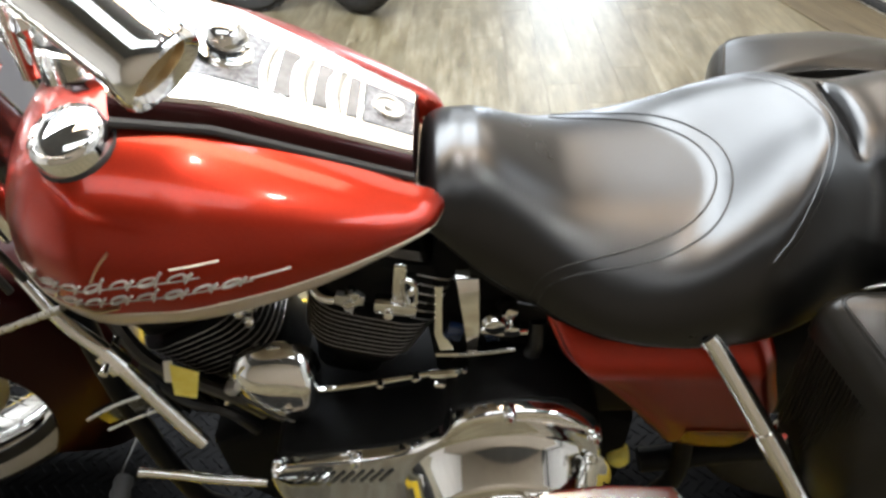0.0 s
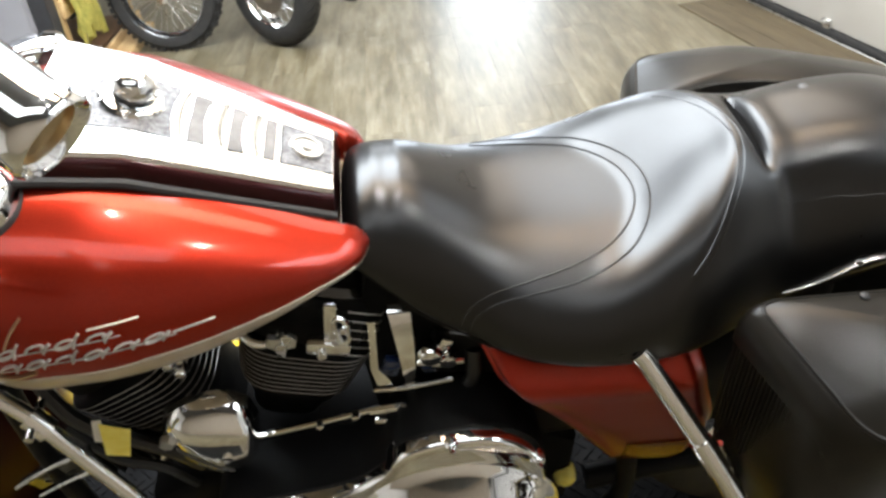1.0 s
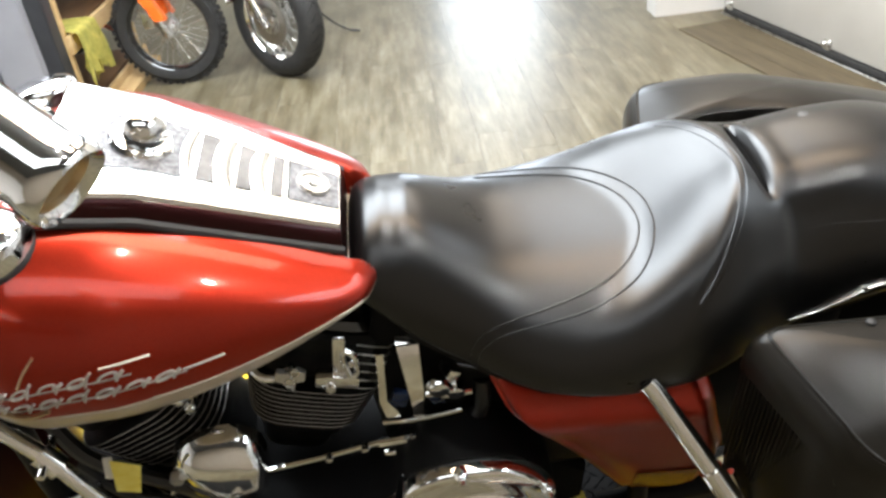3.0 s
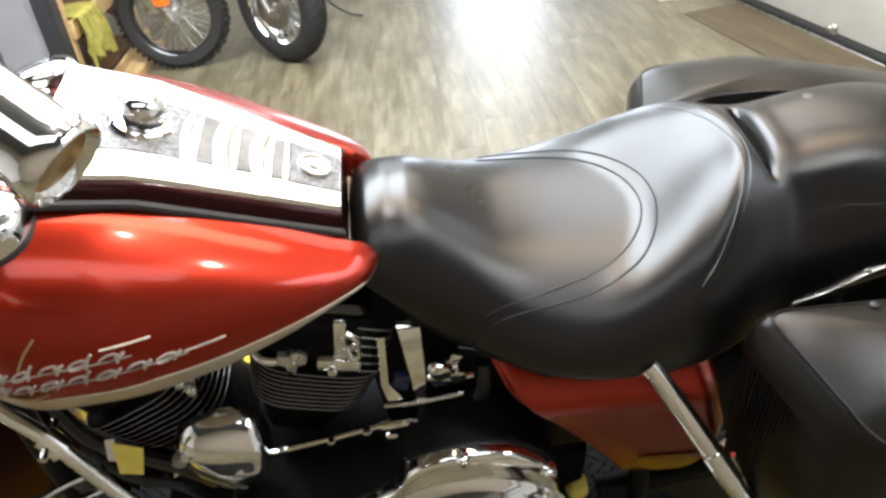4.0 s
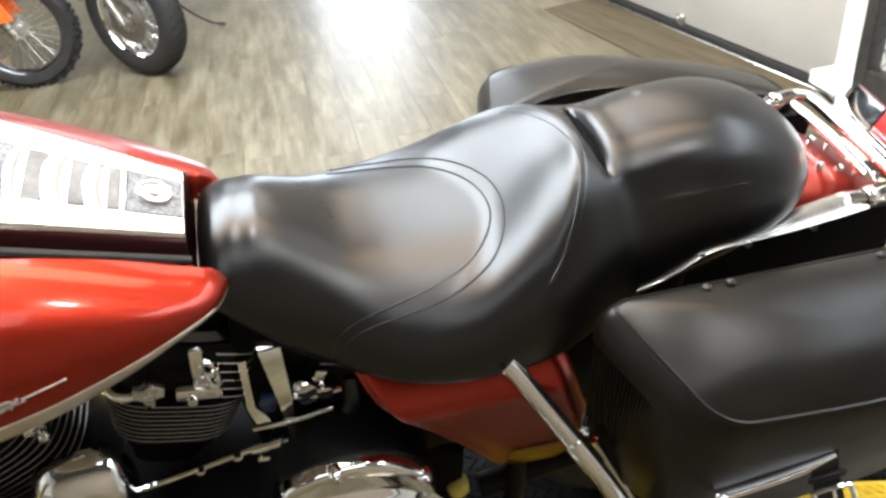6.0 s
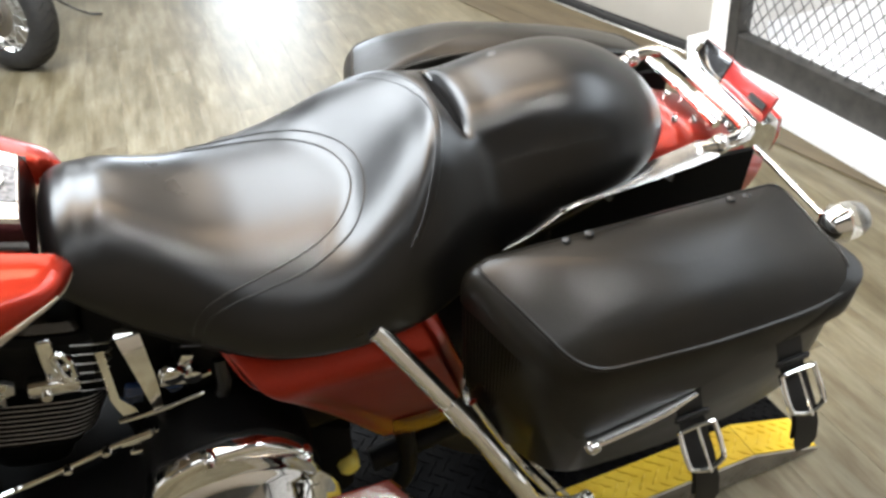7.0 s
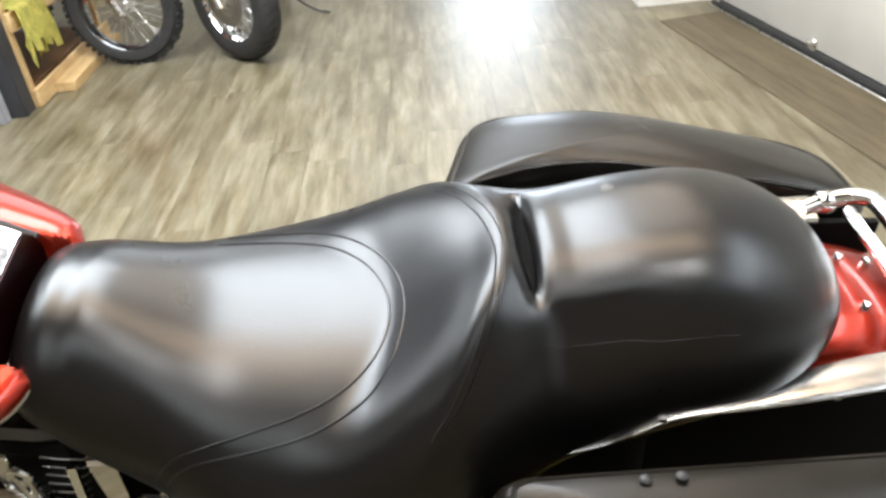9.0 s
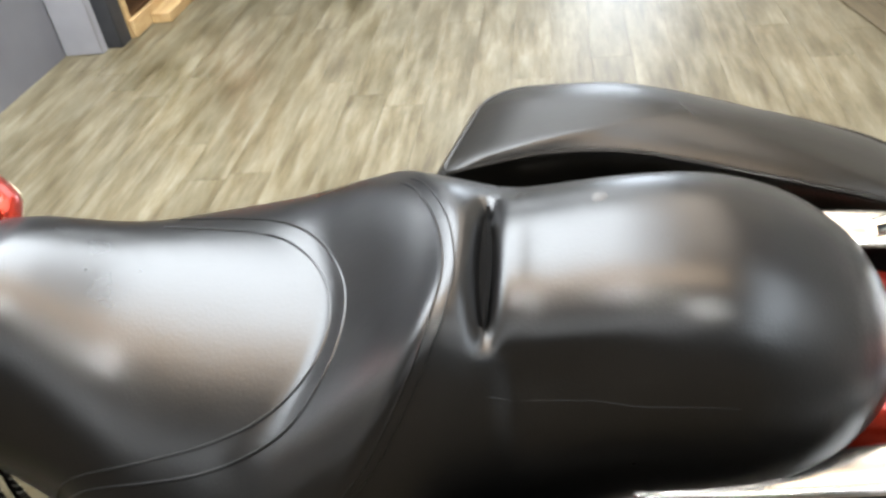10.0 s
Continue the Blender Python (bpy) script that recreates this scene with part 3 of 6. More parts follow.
# script emblem on the tank, drawn as slanted strokes
def emblem(side):
    """Raised script drawn as plain slanted strokes on a running base line."""
    bm = bmesh.new()

    def stroke(p, r=0.0030):
        sweep(bm, smooth_path([tank_side(x, f, 0.0010, side) for x, f in p], 5), r, 6, flat=0.5)

    for x0, x1, f0, f1, n, tall in ((-0.412, -0.212, 0.485, 0.575, 7, (0, 3, 5)), (-0.388, -0.165, 0.425, 0.520, 8, (0, 4))):
        for i in range(n):
            x, w = x0 + (x1 - x0) * i / n, (x1 - x0) / n
            f = f0 + (f1 - f0) * i / n
            h = 0.062 if i in tall else 0.040
            ring_ = [(x + 0.0075 + 0.0065 * math.cos(2 * math.pi * k / 8) + 0.006 * math.sin(2 * math.pi * k / 8), f + 0.020 + 0.018 * math.sin(2 * math.pi * k / 8)) for k in range(9 if i % 2 else 6)]
            stroke(ring_, 0.0027)
            stroke([(x + 0.014, f), (x + 0.018, f + h * 0.6), (x + 0.023, f + h)], 0.0031)
        stroke([(x0 + (x1 - x0) * k / 8, f0 + (f1 - f0) * k / 8 + 0.003) for k in range(9)], 0.0011)
    stroke([(-0.238, 0.622), (-0.215, 0.634), (-0.192, 0.648)], 0.0017)
    stroke([(-0.168, 0.537), (-0.150, 0.549), (-0.128, 0.563)], 0.0016)
    part("script_emblem", bm, SCRIPT, tank, "raised silver script emblem")
    part("emblem_badge", sweep(bmesh.new(), smooth_path([tank_side(x, f, 0.0008, side) for x, f in ((-0.350, 0.432), (-0.325, 0.420), (-0.300, 0.440))], 5), 0.0045, 6, flat=0.4), BRASS, tank, "small gold emblem accent")
    part("emblem_badge", sweep(bmesh.new(), smooth_path([tank_side(x, f, 0.0008, side) for x, f in ((-0.318, 0.57), (-0.306, 0.63), (-0.292, 0.685))], 5), 0.0030, 6, flat=0.4), BRASS, tank, "small gold emblem accent")


emblem(-1)
emblem(1)
# chrome filler caps
for side, lab in ((-1, "domed chrome filler cap"), (1, "domed chrome filler cap")):
    M = pose(-0.328 if side < 0 else -0.345, side * 0.136, 1.003, side * -12, -8, 0)
    cap = part("filler_cap", lathe([(0.0, 0.021), (0.020, 0.020), (0.033, 0.016), (0.0385, 0.011), (0.040, 0.005), (0.041, -0.016)], 40), CHROME, tank, lab, M)
    part("cap_seal", lathe([(0.0405, -0.008), (0.0422, -0.010), (0.0428, -0.014), (0.041, -0.016)], 32), RUBBER, tank, "black rubber ring", M)

# dash console on the tank's spine: red body, black rubber gap, chrome plate with a smoked window
def cons_z(x):
    return 0.899 - 0.53 * x + 0.23 * min(0.0, x + 0.2)


def cons_w(x):
    return 0.057 - 0.165 * x


def cons_ring(x, w, top, base):
    pts = []
    for y, z in ((-w - 0.022, base), (-w - 0.014, top - 0.016), (-w - 0.003, top - 0.003), (-w + 0.004, top), (w - 0.004, top), (w + 0.003, top - 0.003), (w + 0.014, top - 0.016), (w + 0.022, base)):
        pts.append(Vector((x, y, z)))
    return pts


cxs = [-0.006 - 0.285 * i / 40 for i in range(41)]
console = part("dash_console", loft([cons_ring(x, cons_w(x), cons_z(x), cons_z(x) - 0.055) for x in cxs]), DARKENEDRED, bike, "dark red dash console along the tank")
bm = bmesh.new()
for side in (-1, 1):
    sweep(bm, [Vector((x, side * (cons_w(x) + 0.017), cons_z(x) - 0.021)) for x in cxs], 0.0055, 8)
part("rubber_edge", bm, RUBBER, console, "black rubber edge strip")
# chrome surround as a frame: outer and inner loops
def cons_top(x, y, dz):
    return Vector((x, y, cons_z(x) + dz))


rows = []
for x in cxs:
    w = cons_w(x)
    e = w - 0.014
    rows.append([cons_top(x, -w - 0.0005, -0.002), cons_top(x, -w + 0.002, 0.003), cons_top(x, -e - 0.002, 0.005), cons_top(x, -e, 0.0045), cons_top(x, e, 0.0045), cons_top(x, e + 0.002, 0.005), cons_top(x, w - 0.002, 0.003), cons_top(x, w + 0.0005, -0.002)])
part("chrome_surround", loft(rows, cap=False, closed=False), SILVER, console, "bright chrome console surround")
# narrow inset panels with rounded bright bars between them
def inset(name, x0, x1, share, material, label, lift=0.0058):
    rows = []
    for i in range(13):
        x = x0 + (x1 - x0) * i / 12
        w = cons_w(x) * share
        rows.append([cons_top(x, -w, lift - 0.003), cons_top(x, -w + 0.001, lift), cons_top(x, 0, lift + 0.0004), cons_top(x, w - 0.001, lift), cons_top(x, w, lift - 0.003)])
    return part(name, loft(rows, cap=False, closed=False), material, console, label)


inset("gauge_panel", -0.160, -0.246, 0.56, GAUGE, "grey speckled switch panel")
inset("gauge_panel", -0.006, -0.058, 0.56, GAUGE, "grey speckled badge panel")
# grey bands colour in the ceiling gaps reflected by the bright plate
inset("reflection_band", -0.130, -0.148, 0.54, REFLECTGREY, "grey band of reflected ceiling")
inset("reflection_band", -0.094, -0.110, 0.54, REFLECTGREY, "grey band of reflected ceiling")
inset("reflection_band", -0.064, -0.076, 0.54, REFLECTGREY, "grey band of reflected ceiling")
for xc, half in ((-0.0605, 0.0022), (-0.085, 0.008), (-0.120, 0.009), (-0.154, 0.005)):
    w = cons_w(xc) * 0.60
    rows = []
    for k in range(9):
        y = -w + 2 * w * k / 8
        bow = 0.006 * (1 - (y / w) ** 2) if half > 0.003 else 0.0
        rows.append([cons_top(xc - bow + half * u, y, 0.0040 + 0.0044 * math.sqrt(max(0.0, 1 - u * u)) * max(0.0, 1 - (y / w) ** 8) ** 0.5) for u in (-1, -0.8, -0.4, 0, 0.4, 0.8, 1)])
    part("panel_divider", loft(rows, cap=False, closed=False), SILVER, console, "rounded bright bar")
M = pose(-0.034, 0, cons_z(-0.034) + 0.006, 0, 28, 0)
part("round_emblem", lathe([(0.0, 0.004), (0.006, 0.005), (0.008, 0.002), (0.014, 0.002), (0.016, 0.0045), (0.0185, 0.0045), (0.020, 0.0)], 32), SATIN, console, "round embossed emblem", M)
M = pose(-0.202, 0, cons_z(-0.202) + 0.006, 0, 27, 0)
part("ignition_switch", lathe([(0.0, 0.036), (0.010, 0.034), (0.018, 0.029), (0.0225, 0.021), (0.023, 0.014), (0.0215, 0.012), (0.0215, 0.006), (0.024, 0.005), (0.031, 0.004), (0.034, 0.0)], 36), CHROME, console, "round chrome ignition switch", M)
part("switch_ring", lathe([(0.0219, 0.0125), (0.0225, 0.009), (0.0219, 0.0055)], 32), GLOSSBLACK, console, "dark ring", M)
for k in range(6):
    a = radians(30 + 60 * k)
    part("switch_stud", lathe([(0.0, 0.004), (0.003, 0.003), (0.004, 0.0)], 10), CHROME, console, "", M @ pose(0.029 * math.cos(a), 0.029 * math.sin(a), 0.003))
part("speedometer", lathe([(0.050, 0.006), (0.053, 0.014), (0.057, 0.013), (0.060, 0.0), (0.062, -0.03)], 40), CHROME, console, "chrome-ringed speedometer", pose(-0.345, 0.01, 1.025, 0, 6, 0))
part("dial", lathe([(0.0, 0.009), (0.050, 0.007)], 32), GLOSSBLACK, console, "dark dial behind glass", pose(-0.345, 0.01, 1.025, 0, 6, 0))
part("dash_base", loft([[Vector((x, y * k, z)) for y, z in ((-0.092, 0.955), (-0.088, 0.998), (-0.066, 1.012), (0.066, 1.012), (0.088, 0.998), (0.092, 0.955))] for x, k in ((-0.270, 0.93), (-0.31, 1.0), (-0.345, 0.95), (-0.362, 0.7))]), DARKENEDRED, console, "dark red dash base")

# ---------------------------------------------------------------- seat
SX = (-0.008, -0.004, 0.004, 0.018, 0.034, 0.060, 0.096, 0.14, 0.18, 0.23, 0.28, 0.33, 0.38, 0.425, 0.46, 0.49, 0.53, 0.58, 0.63, 0.675, 0.715, 0.750, 0.772, 0.782)
SC = (0.838, 0.858, 0.876, 0.889, 0.894, 0.894, 0.880, 0.857, 0.846, 0.846, 0.857, 0.874, 0.889, 0.897, 0.897, 0.893, 0.900, 0.907, 0.908, 0.900, 0.884, 0.862, 0.838, 0.82)
SW = (0.080, 0.088, 0.098, 0.108, 0.115, 0.123, 0.134, 0.156, 0.180, 0.196, 0.202, 0.201, 0.194, 0.178, 0.161, 0.147, 0.140, 0.138, 0.136, 0.130, 0.117, 0.092, 0.062, 0.03)
SB = (0.825, 0.824, 0.822, 0.815, 0.800, 0.776, 0.752, 0.736, 0.728, 0.723, 0.719, 0.717, 0.717, 0.720, 0.724, 0.731, 0.742, 0.755, 0.768, 0.780, 0.790, 0.796, 0.80, 0.80)
SN = (2.1, 2.1, 2.1, 2.0, 2.0, 2.0, 2.1, 2.2, 2.3, 2.3, 2.3, 2.4, 2.7, 3.0, 3.0, 2.7, 2.6, 2.7, 2.7, 2.7, 2.6, 2.5, 2.3, 2.2)


# crest of the rider's saddle, in front of the bowl's wall
DX = (-0.008, -0.004, 0.004, 0.018, 0.034, 0.060, 0.096, 0.13, 0.16, 0.19, 0.23, 0.28, 0.33, 0.36, 0.40, 0.47)
DC = (0.838, 0.858, 0.876, 0.889, 0.894, 0.894, 0.877, 0.857, 0.841, 0.831, 0.826, 0.824, 0.825, 0.827, 0.830, 0.834)


def seat_tab(x, xs_, ys_):
    """Table value averaged over a short stretch, so that the skin has no ripples."""
    h = max(0.0, min(0.026, (x - xs_[0]) * 0.7, (xs_[-1] - x) * 0.7))
    return sum(wt * lerp_table(x + k * h, xs_, ys_) for k, wt in ((-1, 0.1), (-0.6, 0.2), (-0.2, 0.2), (0.2, 0.2), (0.6, 0.2), (1, 0.1)))


def ease(v):
    v = max(0.0, min(1.0, v))
    return v * v * (3 - 2 * v)


def seat_extra(x, y):
    """Slot between rider and passenger seats, the welt, the nose roll and the passenger pad's front edge."""
    d = 0.0045 * math.exp(-(((x - 0.456 + 3.0 * (y + 0.005) ** 2) / 0.014) ** 2))
    d -= 0.0030 * math.exp(-(((x - 0.052 + 1.2 * y * y) / 0.011) ** 2)) * max(0.0, 1 - (y / 0.13) ** 2)
    d += 0.007 * math.exp(-(((x - 0.440) / 0.045) ** 2) - ((y + 0.07) / 0.055) ** 2)
    xs_ = 0.479 + 0.03 * abs(y) * (1 if y < 0 else -0.5)
    lens = max(0.0, 1 - ((y + 0.010) / 0.076) ** 2)
    d -= 0.024 * math.exp(-(((x - xs_) / 0.0072) ** 2)) * lens
    d += 0.0035 * math.exp(-(((x - xs_ - 0.022) / 0.014) ** 2)) * lens
    # the pad stands a little proud of the side along its front corner
    d += 0.0095 * (ease((y + 0.098) / 0.024) - 1.0) * ease((x - 0.484) / 0.02) * (1 - ease((x - 0.52) / 0.09)) * ease((0.15 + y) / 0.03)
    return d


def seat_top(x, y):
    w, c, b, n, low = (seat_tab(x, SX if v is not DC else DX, v) for v in (SW, SC, SB, SN, DC))
    f = max(0.0, 1 - min(1.0, abs(y) / w) ** (n if y < 0 else min(n, 2.5))) ** 0.5
    arm = (y + 0.02) ** 2
    steps = [max(0.0, min(1.0, (x + k * (0.0028 + 0.35 * arm) - 0.344 + 4.2 * arm) / (0.110 + arm))) for k in range(-4, 5)]
    wall_ = sum(v * (1.35 - 0.35 * v) for v in steps) / 9
    saddle = b + (low - b) * f + 0.035 * (y + 0.01) * math.exp(-((y / 0.15) ** 4)) * ease((x - 0.12) / 0.1)
    return saddle + (b + (c - b) * f - saddle) * wall_ + seat_extra(x, y) * f ** 0.5


NX, NS = 210, 96
rows = []
for i in range(NX + 1):
    u = i / NX
    x = SX[0] + (SX[-1] - SX[0]) * (u + 0.06 * math.sin(2 * math.pi * u) * -0.5)
    w, b, n = (seat_tab(x, SX, v) for v in (SW, SB, SN))
    ring = []
    for k in range(NS + 1):
        y = -w * sgn_pow(math.cos(math.pi * k / NS), 2 / (n if k < NS / 2 else min(n, 2.5)))
        ring.append(Vector((x, y, seat_top(x, y))))
    ring.append(Vector((x, w * 0.9, b - 0.012)))
    ring.append(Vector((x, 0, b - 0.014)))
    ring.append(Vector((x, -w * 0.9, b - 0.012)))
    rows.append(ring)
seat = part("seat", loft(rows), LEATHER, bike, "two-up black vinyl seat with stitched rider panel", angle=70)


def seam(pts, r=0.0012, lift=0.0002, name="seam"):
    path = [Vector((p.x, p.y, seat_top(p.x, p.y) + lift)) for p in smooth_path([(x, y, 0) for x, y in pts], 10)]
    return part(name, sweep(bmesh.new(), path, r, 6), LEATHER, seat)


U_OUT = [(0.105, -0.150), (0.151, -0.149), (0.211, -0.145), (0.258, -0.138), (0.300, -0.124), (0.330, -0.107), (0.351, -0.075), (0.361, -0.033), (0.356, 0.012), (0.333, 0.056), (0.299, 0.093), (0.262, 0.114), (0.232, 0.120), (0.200, 0.122), (0.165, 0.120)]
U_IN = [(0.120, -0.145), (0.178, -0.137), (0.221, -0.128), (0.261, -0.117), (0.297, -0.101), (0.325, -0.078), (0.342, -0.048), (0.346, -0.015), (0.337, 0.020), (0.316, 0.053), (0.285, 0.081), (0.253, 0.094), (0.225, 0.099), (0.195, 0.101), (0.160, 0.100)]
seam(U_OUT)
seam(U_IN)
S2 = [(0.400, 0.100), (0.417, 0.078), (0.440, 0.028), (0.450, -0.022), (0.446, -0.062), (0.434, -0.098), (0.416, -0.128), (0.398, -0.150), (0.378, -0.166)]
seam(S2, 0.0011, -0.0001)
seam([(x + 0.009, y + 0.002) for x, y in S2], 0.0009, -0.0001)
seam([(0.483, -0.107), (0.51, -0.103), (0.55, -0.105), (0.59, -0.111), (0.65, -0.112)], 0.0008, -0.0010)
# black lens laid in the groove as the slot's shade
rows = []
for i in range(21):
    y = -0.070 + 0.130 * i / 20
    xs_ = 0.479 + 0.03 * abs(y) * (1 if y < 0 else -0.5)
    wd = 0.0052 * math.sin(math.pi * (i + 0.3) / 20.6)
    z = seat_top(xs_, y) + 0.009 * math.sin(math.pi * (i + 0.3) / 20.6)
    rows.append([Vector((xs_ - wd, y, z)), Vector((xs_, y, z - 0.001)), Vector((xs_ + wd, y, z + 0.002))])
part("slot_shade", loft(rows, cap=False, closed=False), SLOTSHADE, seat, "black lens for the shade in the slot between the seats")
part("seat_bolt", lathe([(0.0, 0.0016), (0.004, 0.0013), (0.0065, 0.0004), (0.007, -0.002)], 16), SNAP, seat, "small grey button", pose(0.566, 0.042, seat_top(0.566, 0.042)))
part("seat_pan", loft([[Vector((x, s * lerp_table(x, SX, SW) * k, lerp_table(x, SX, SB) - dz)) for s, k, dz in ((-1, 0.93, 0.004), (-1, 0.93, 0.02), (1, 0.93, 0.02), (1, 0.93, 0.004))] for x in (0.05, 0.1, 0.15, 0.2, 0.25, 0.3, 0.36, 0.42, 0.5, 0.6, 0.7, 0.78)]), BLACK, seat)

# ---------------------------------------------------------------- rear fender, tail, rack
def fender_ring(ang, r, w, cx, cz, n=17, deep=0.085):
    pts = []
    for k in range(n):
        a = math.pi * k / (n - 1)
        y = -w * sgn_pow(math.cos(a), 2 / 3.2)
        rr = r - deep * (1 - math.sin(a) ** (2 / 3.0))
        pts.append(Vector((cx + math.sin(ang) * rr, y, cz + math.cos(ang) * rr)))
    for k in range(n - 1, -1, -1):
        a = math.pi * k / (n - 1)
        y = -(w - 0.004) * sgn_pow(math.cos(a), 2 / 3.2)
        rr = r - 0.004 - deep * (1 - math.sin(a) ** (2 / 3.0))
        pts.append(Vector((cx + math.sin(ang) * rr, y, cz + math.cos(ang) * rr)))
    return pts


RWX, RWZ = 0.70, 0.325
fender = part("rear_fender", loft([fender_ring(radians(-60 + 100 * i / 40), 0.47, 0.098 - 0.025 * max(0.0, (i - 30) / 10) ** 2, RWX - 0.01, RWZ) for i in range(41)]), RED, bike, "glossy red rear fender")
stud_mesh = finish(lathe([(0.0, 0.005), (0.004, 0.004), (0.0055, 0.0), (0.0055, -0.004)], 10), "stud", CHROME)
for side in (-1, 1):
    for i in range(6):
        a = radians(11 + 4.4 * i)
        st = new("stud", stud_mesh)
        st.parent = fender
        st.matrix_basis = Matrix.Translation((RWX - 0.01 + math.sin(a) * 0.472, side * 0.034, RWZ + math.cos(a) * 0.472)) @ pose(0, 0, 0, 0, math.degrees(a), 0)


def wheel(parent, name, cx, cz, R, tyre_w, rim_r, white=False, knobs=0, spokes=40, rim=CHROME, seed=1, disc=True):
    """Wire wheel in the plane y = 0 of its parent."""
    w = part(name, lathe([(rim_r - 0.006, -tyre_w * 0.42), (rim_r + 0.012, -tyre_w * 0.50), (R - (R - rim_r) * 0.42, -tyre_w * 0.52), (R - 0.018, -tyre_w * 0.40), (R - 0.004, -tyre_w * 0.2), (R, 0), (R - 0.004, tyre_w * 0.2), (R - 0.018, tyre_w * 0.40), (R - (R - rim_r) * 0.42, tyre_w * 0.52), (rim_r + 0.012, tyre_w * 0.50), (rim_r - 0.006, tyre_w * 0.42), (rim_r - 0.006, -tyre_w * 0.42)], 64, "Y"), RUBBER, parent, "black tyre", pose(cx, 0, cz))
    if white:
        for s in (-1, 1):
            part("whitewall", lathe([(rim_r + 0.014, s * (tyre_w * 0.50 + 0.0015)), (R - (R - rim_r) * 0.60, s * (tyre_w * 0.517 + 0.0015)), (R - (R - rim_r) * 0.48, s * (tyre_w * 0.518 + 0.0015))], 64, "Y"), WHITEWALL, w, "broad cream whitewall")
    part("rim", lathe([(rim_r, -tyre_w * 0.40), (rim_r - 0.004, -tyre_w * 0.42), (rim_r - 0.012, -tyre_w * 0.34), (rim_r - 0.022, -tyre_w * 0.14), (rim_r - 0.024, 0), (rim_r - 0.022, tyre_w * 0.14), (rim_r - 0.012, tyre_w * 0.34), (rim_r - 0.004, tyre_w * 0.42), (rim_r, tyre_w * 0.40)], 64, "Y"), rim, w)
    part("hub", lathe([(0.0, -0.05), (0.018, -0.05), (0.02, -0.045), (0.038, -0.04), (0.038, -0.034), (0.022, -0.028), (0.022, 0.028), (0.038, 0.034), (0.038, 0.04), (0.02, 0.045), (0.018, 0.05), (0.0, 0.05)], 24, "Y"), SATIN, w)
    for i in range(spokes):
        a = 2 * math.pi * i / spokes
        s = 1 if i % 2 else -1
        b = a + (0.5 if (i // 2) % 2 else -0.5)
        part("spoke", sweep(bmesh.new(), [Vector((0.036 * math.cos(b), s * 0.036, 0.036 * math.sin(b))), Vector(((rim_r - 0.018) * math.cos(a), s * 0.006, (rim_r - 0.018) * math.sin(a)))], 0.0017, 5), SATIN, w)
    if disc:
        part("brake_disc", lathe([(0.07, -0.058), (0.075, -0.060), (0.125, -0.060), (0.125, -0.055), (0.07, -0.055), (0.07, -0.058)], 40, "Y"), DULL, w, "drilled steel brake disc")
        part("disc_carrier", lathe([(0.035, -0.05), (0.07, -0.058), (0.072, -0.054), (0.035, -0.044)], 24, "Y"), SATIN, w)
    if knobs:
        bm = bmesh.new()
        for i in range(knobs):
            a = 2 * math.pi * i / knobs
            for y in ((-0.36, 0.0, 0.36) if i % 2 else (-0.19, 0.19)):
                rr = R + 0.004 - 0.012 * abs(y) / 0.36
                box(0.020, tyre_w * 0.2, 0.016, 0.0, at=(rr * math.sin(a), y * tyre_w, rr * math.cos(a)), m=pose(0, 0, 0, 0, math.degrees(a), 0), bm=bm)
        tagged(part("knob_pattern", bm, RUBBER, w), kind="stuff")
    else:
        bm = bmesh.new()
        for i in range(36):
            a = 2 * math.pi * i / 36
            for s in (-1, 1):
                sweep(bm, [Vector(((R + 0.0004) * math.sin(a), s * tyre_w * 0.03, (R + 0.0004) * math.cos(a))), Vector(((R - 0.003) * math.sin(a + 0.09), s * tyre_w * 0.20, (R - 0.003) * math.cos(a + 0.09))), Vector(((R - 0.0175) * math.sin(a + 0.15), s * tyre_w * 0.40, (R - 0.0175) * math.cos(a + 0.15)))], 0.0022, 4)
        tagged(part("tread_pattern", bm, BLACK, w), kind="stuff")
    return w


wheel(bike, "rear_wheel", RWX, RWZ, 0.323, 0.13, 0.222, False)
tail = part("tail_lamp", loft([[Vector((0.950 + d, 0.060 * s * k, 0.712 + 0.034 * t * k)) for s, t in ((-1, -1), (-1.1, 0), (-1, 1), (0, 1.15), (1, 1), (1.1, 0), (1, -1), (0, -1.1))] for d, k in ((-0.05, 0.7), (-0.02, 0.95), (0.015, 1.0), (0.035, 0.96))]), CHROME, bike, "chrome tail lamp shell")
part("lamp_lens", loft([[Vector((0.985 + d, 0.060 * s * k, 0.712 + 0.034 * t * k)) for s, t in ((-1, -1), (-1.1, 0), (-1, 1), (0, 1.15), (1, 1), (1.1, 0), (1, -1), (0, -1.1))] for d, k in ((0, 0.92), (0.012, 0.88), (0.018, 0.5))]), REDLENS, tail, "red lens")

# chrome side rails that sweep back into the rack
rail_pts = [(0.470, 0.142, 0.733), (0.500, 0.141, 0.742), (0.535, 0.140, 0.750), (0.565, 0.139, 0.765), (0.600, 0.132, 0.778), (0.660, 0.126, 0.780), (0.740, 0.118, 0.780), (0.820, 0.110, 0.781)]
for side in (-1, 1):
    path = smooth_path([(x, side * y, z) for x, y, z in rail_pts], 8)
    part("side_rail", sweep(bmesh.new(), path, lambda u: 0.0042 + 0.0170 * ease((u - 0.32) / 0.66), 16, flat=0.2), RAILMETAL, bike, "tapered chrome fender rail")
    part("rail_bolt", lathe([(0.0, 0.004), (0.005, 0.003), (0.0065, 0.0), (0.0065, -0.004)], 10, at=(0.588, side * 0.136, 0.7755)), CHROME, bike, "small chrome rail bolt")
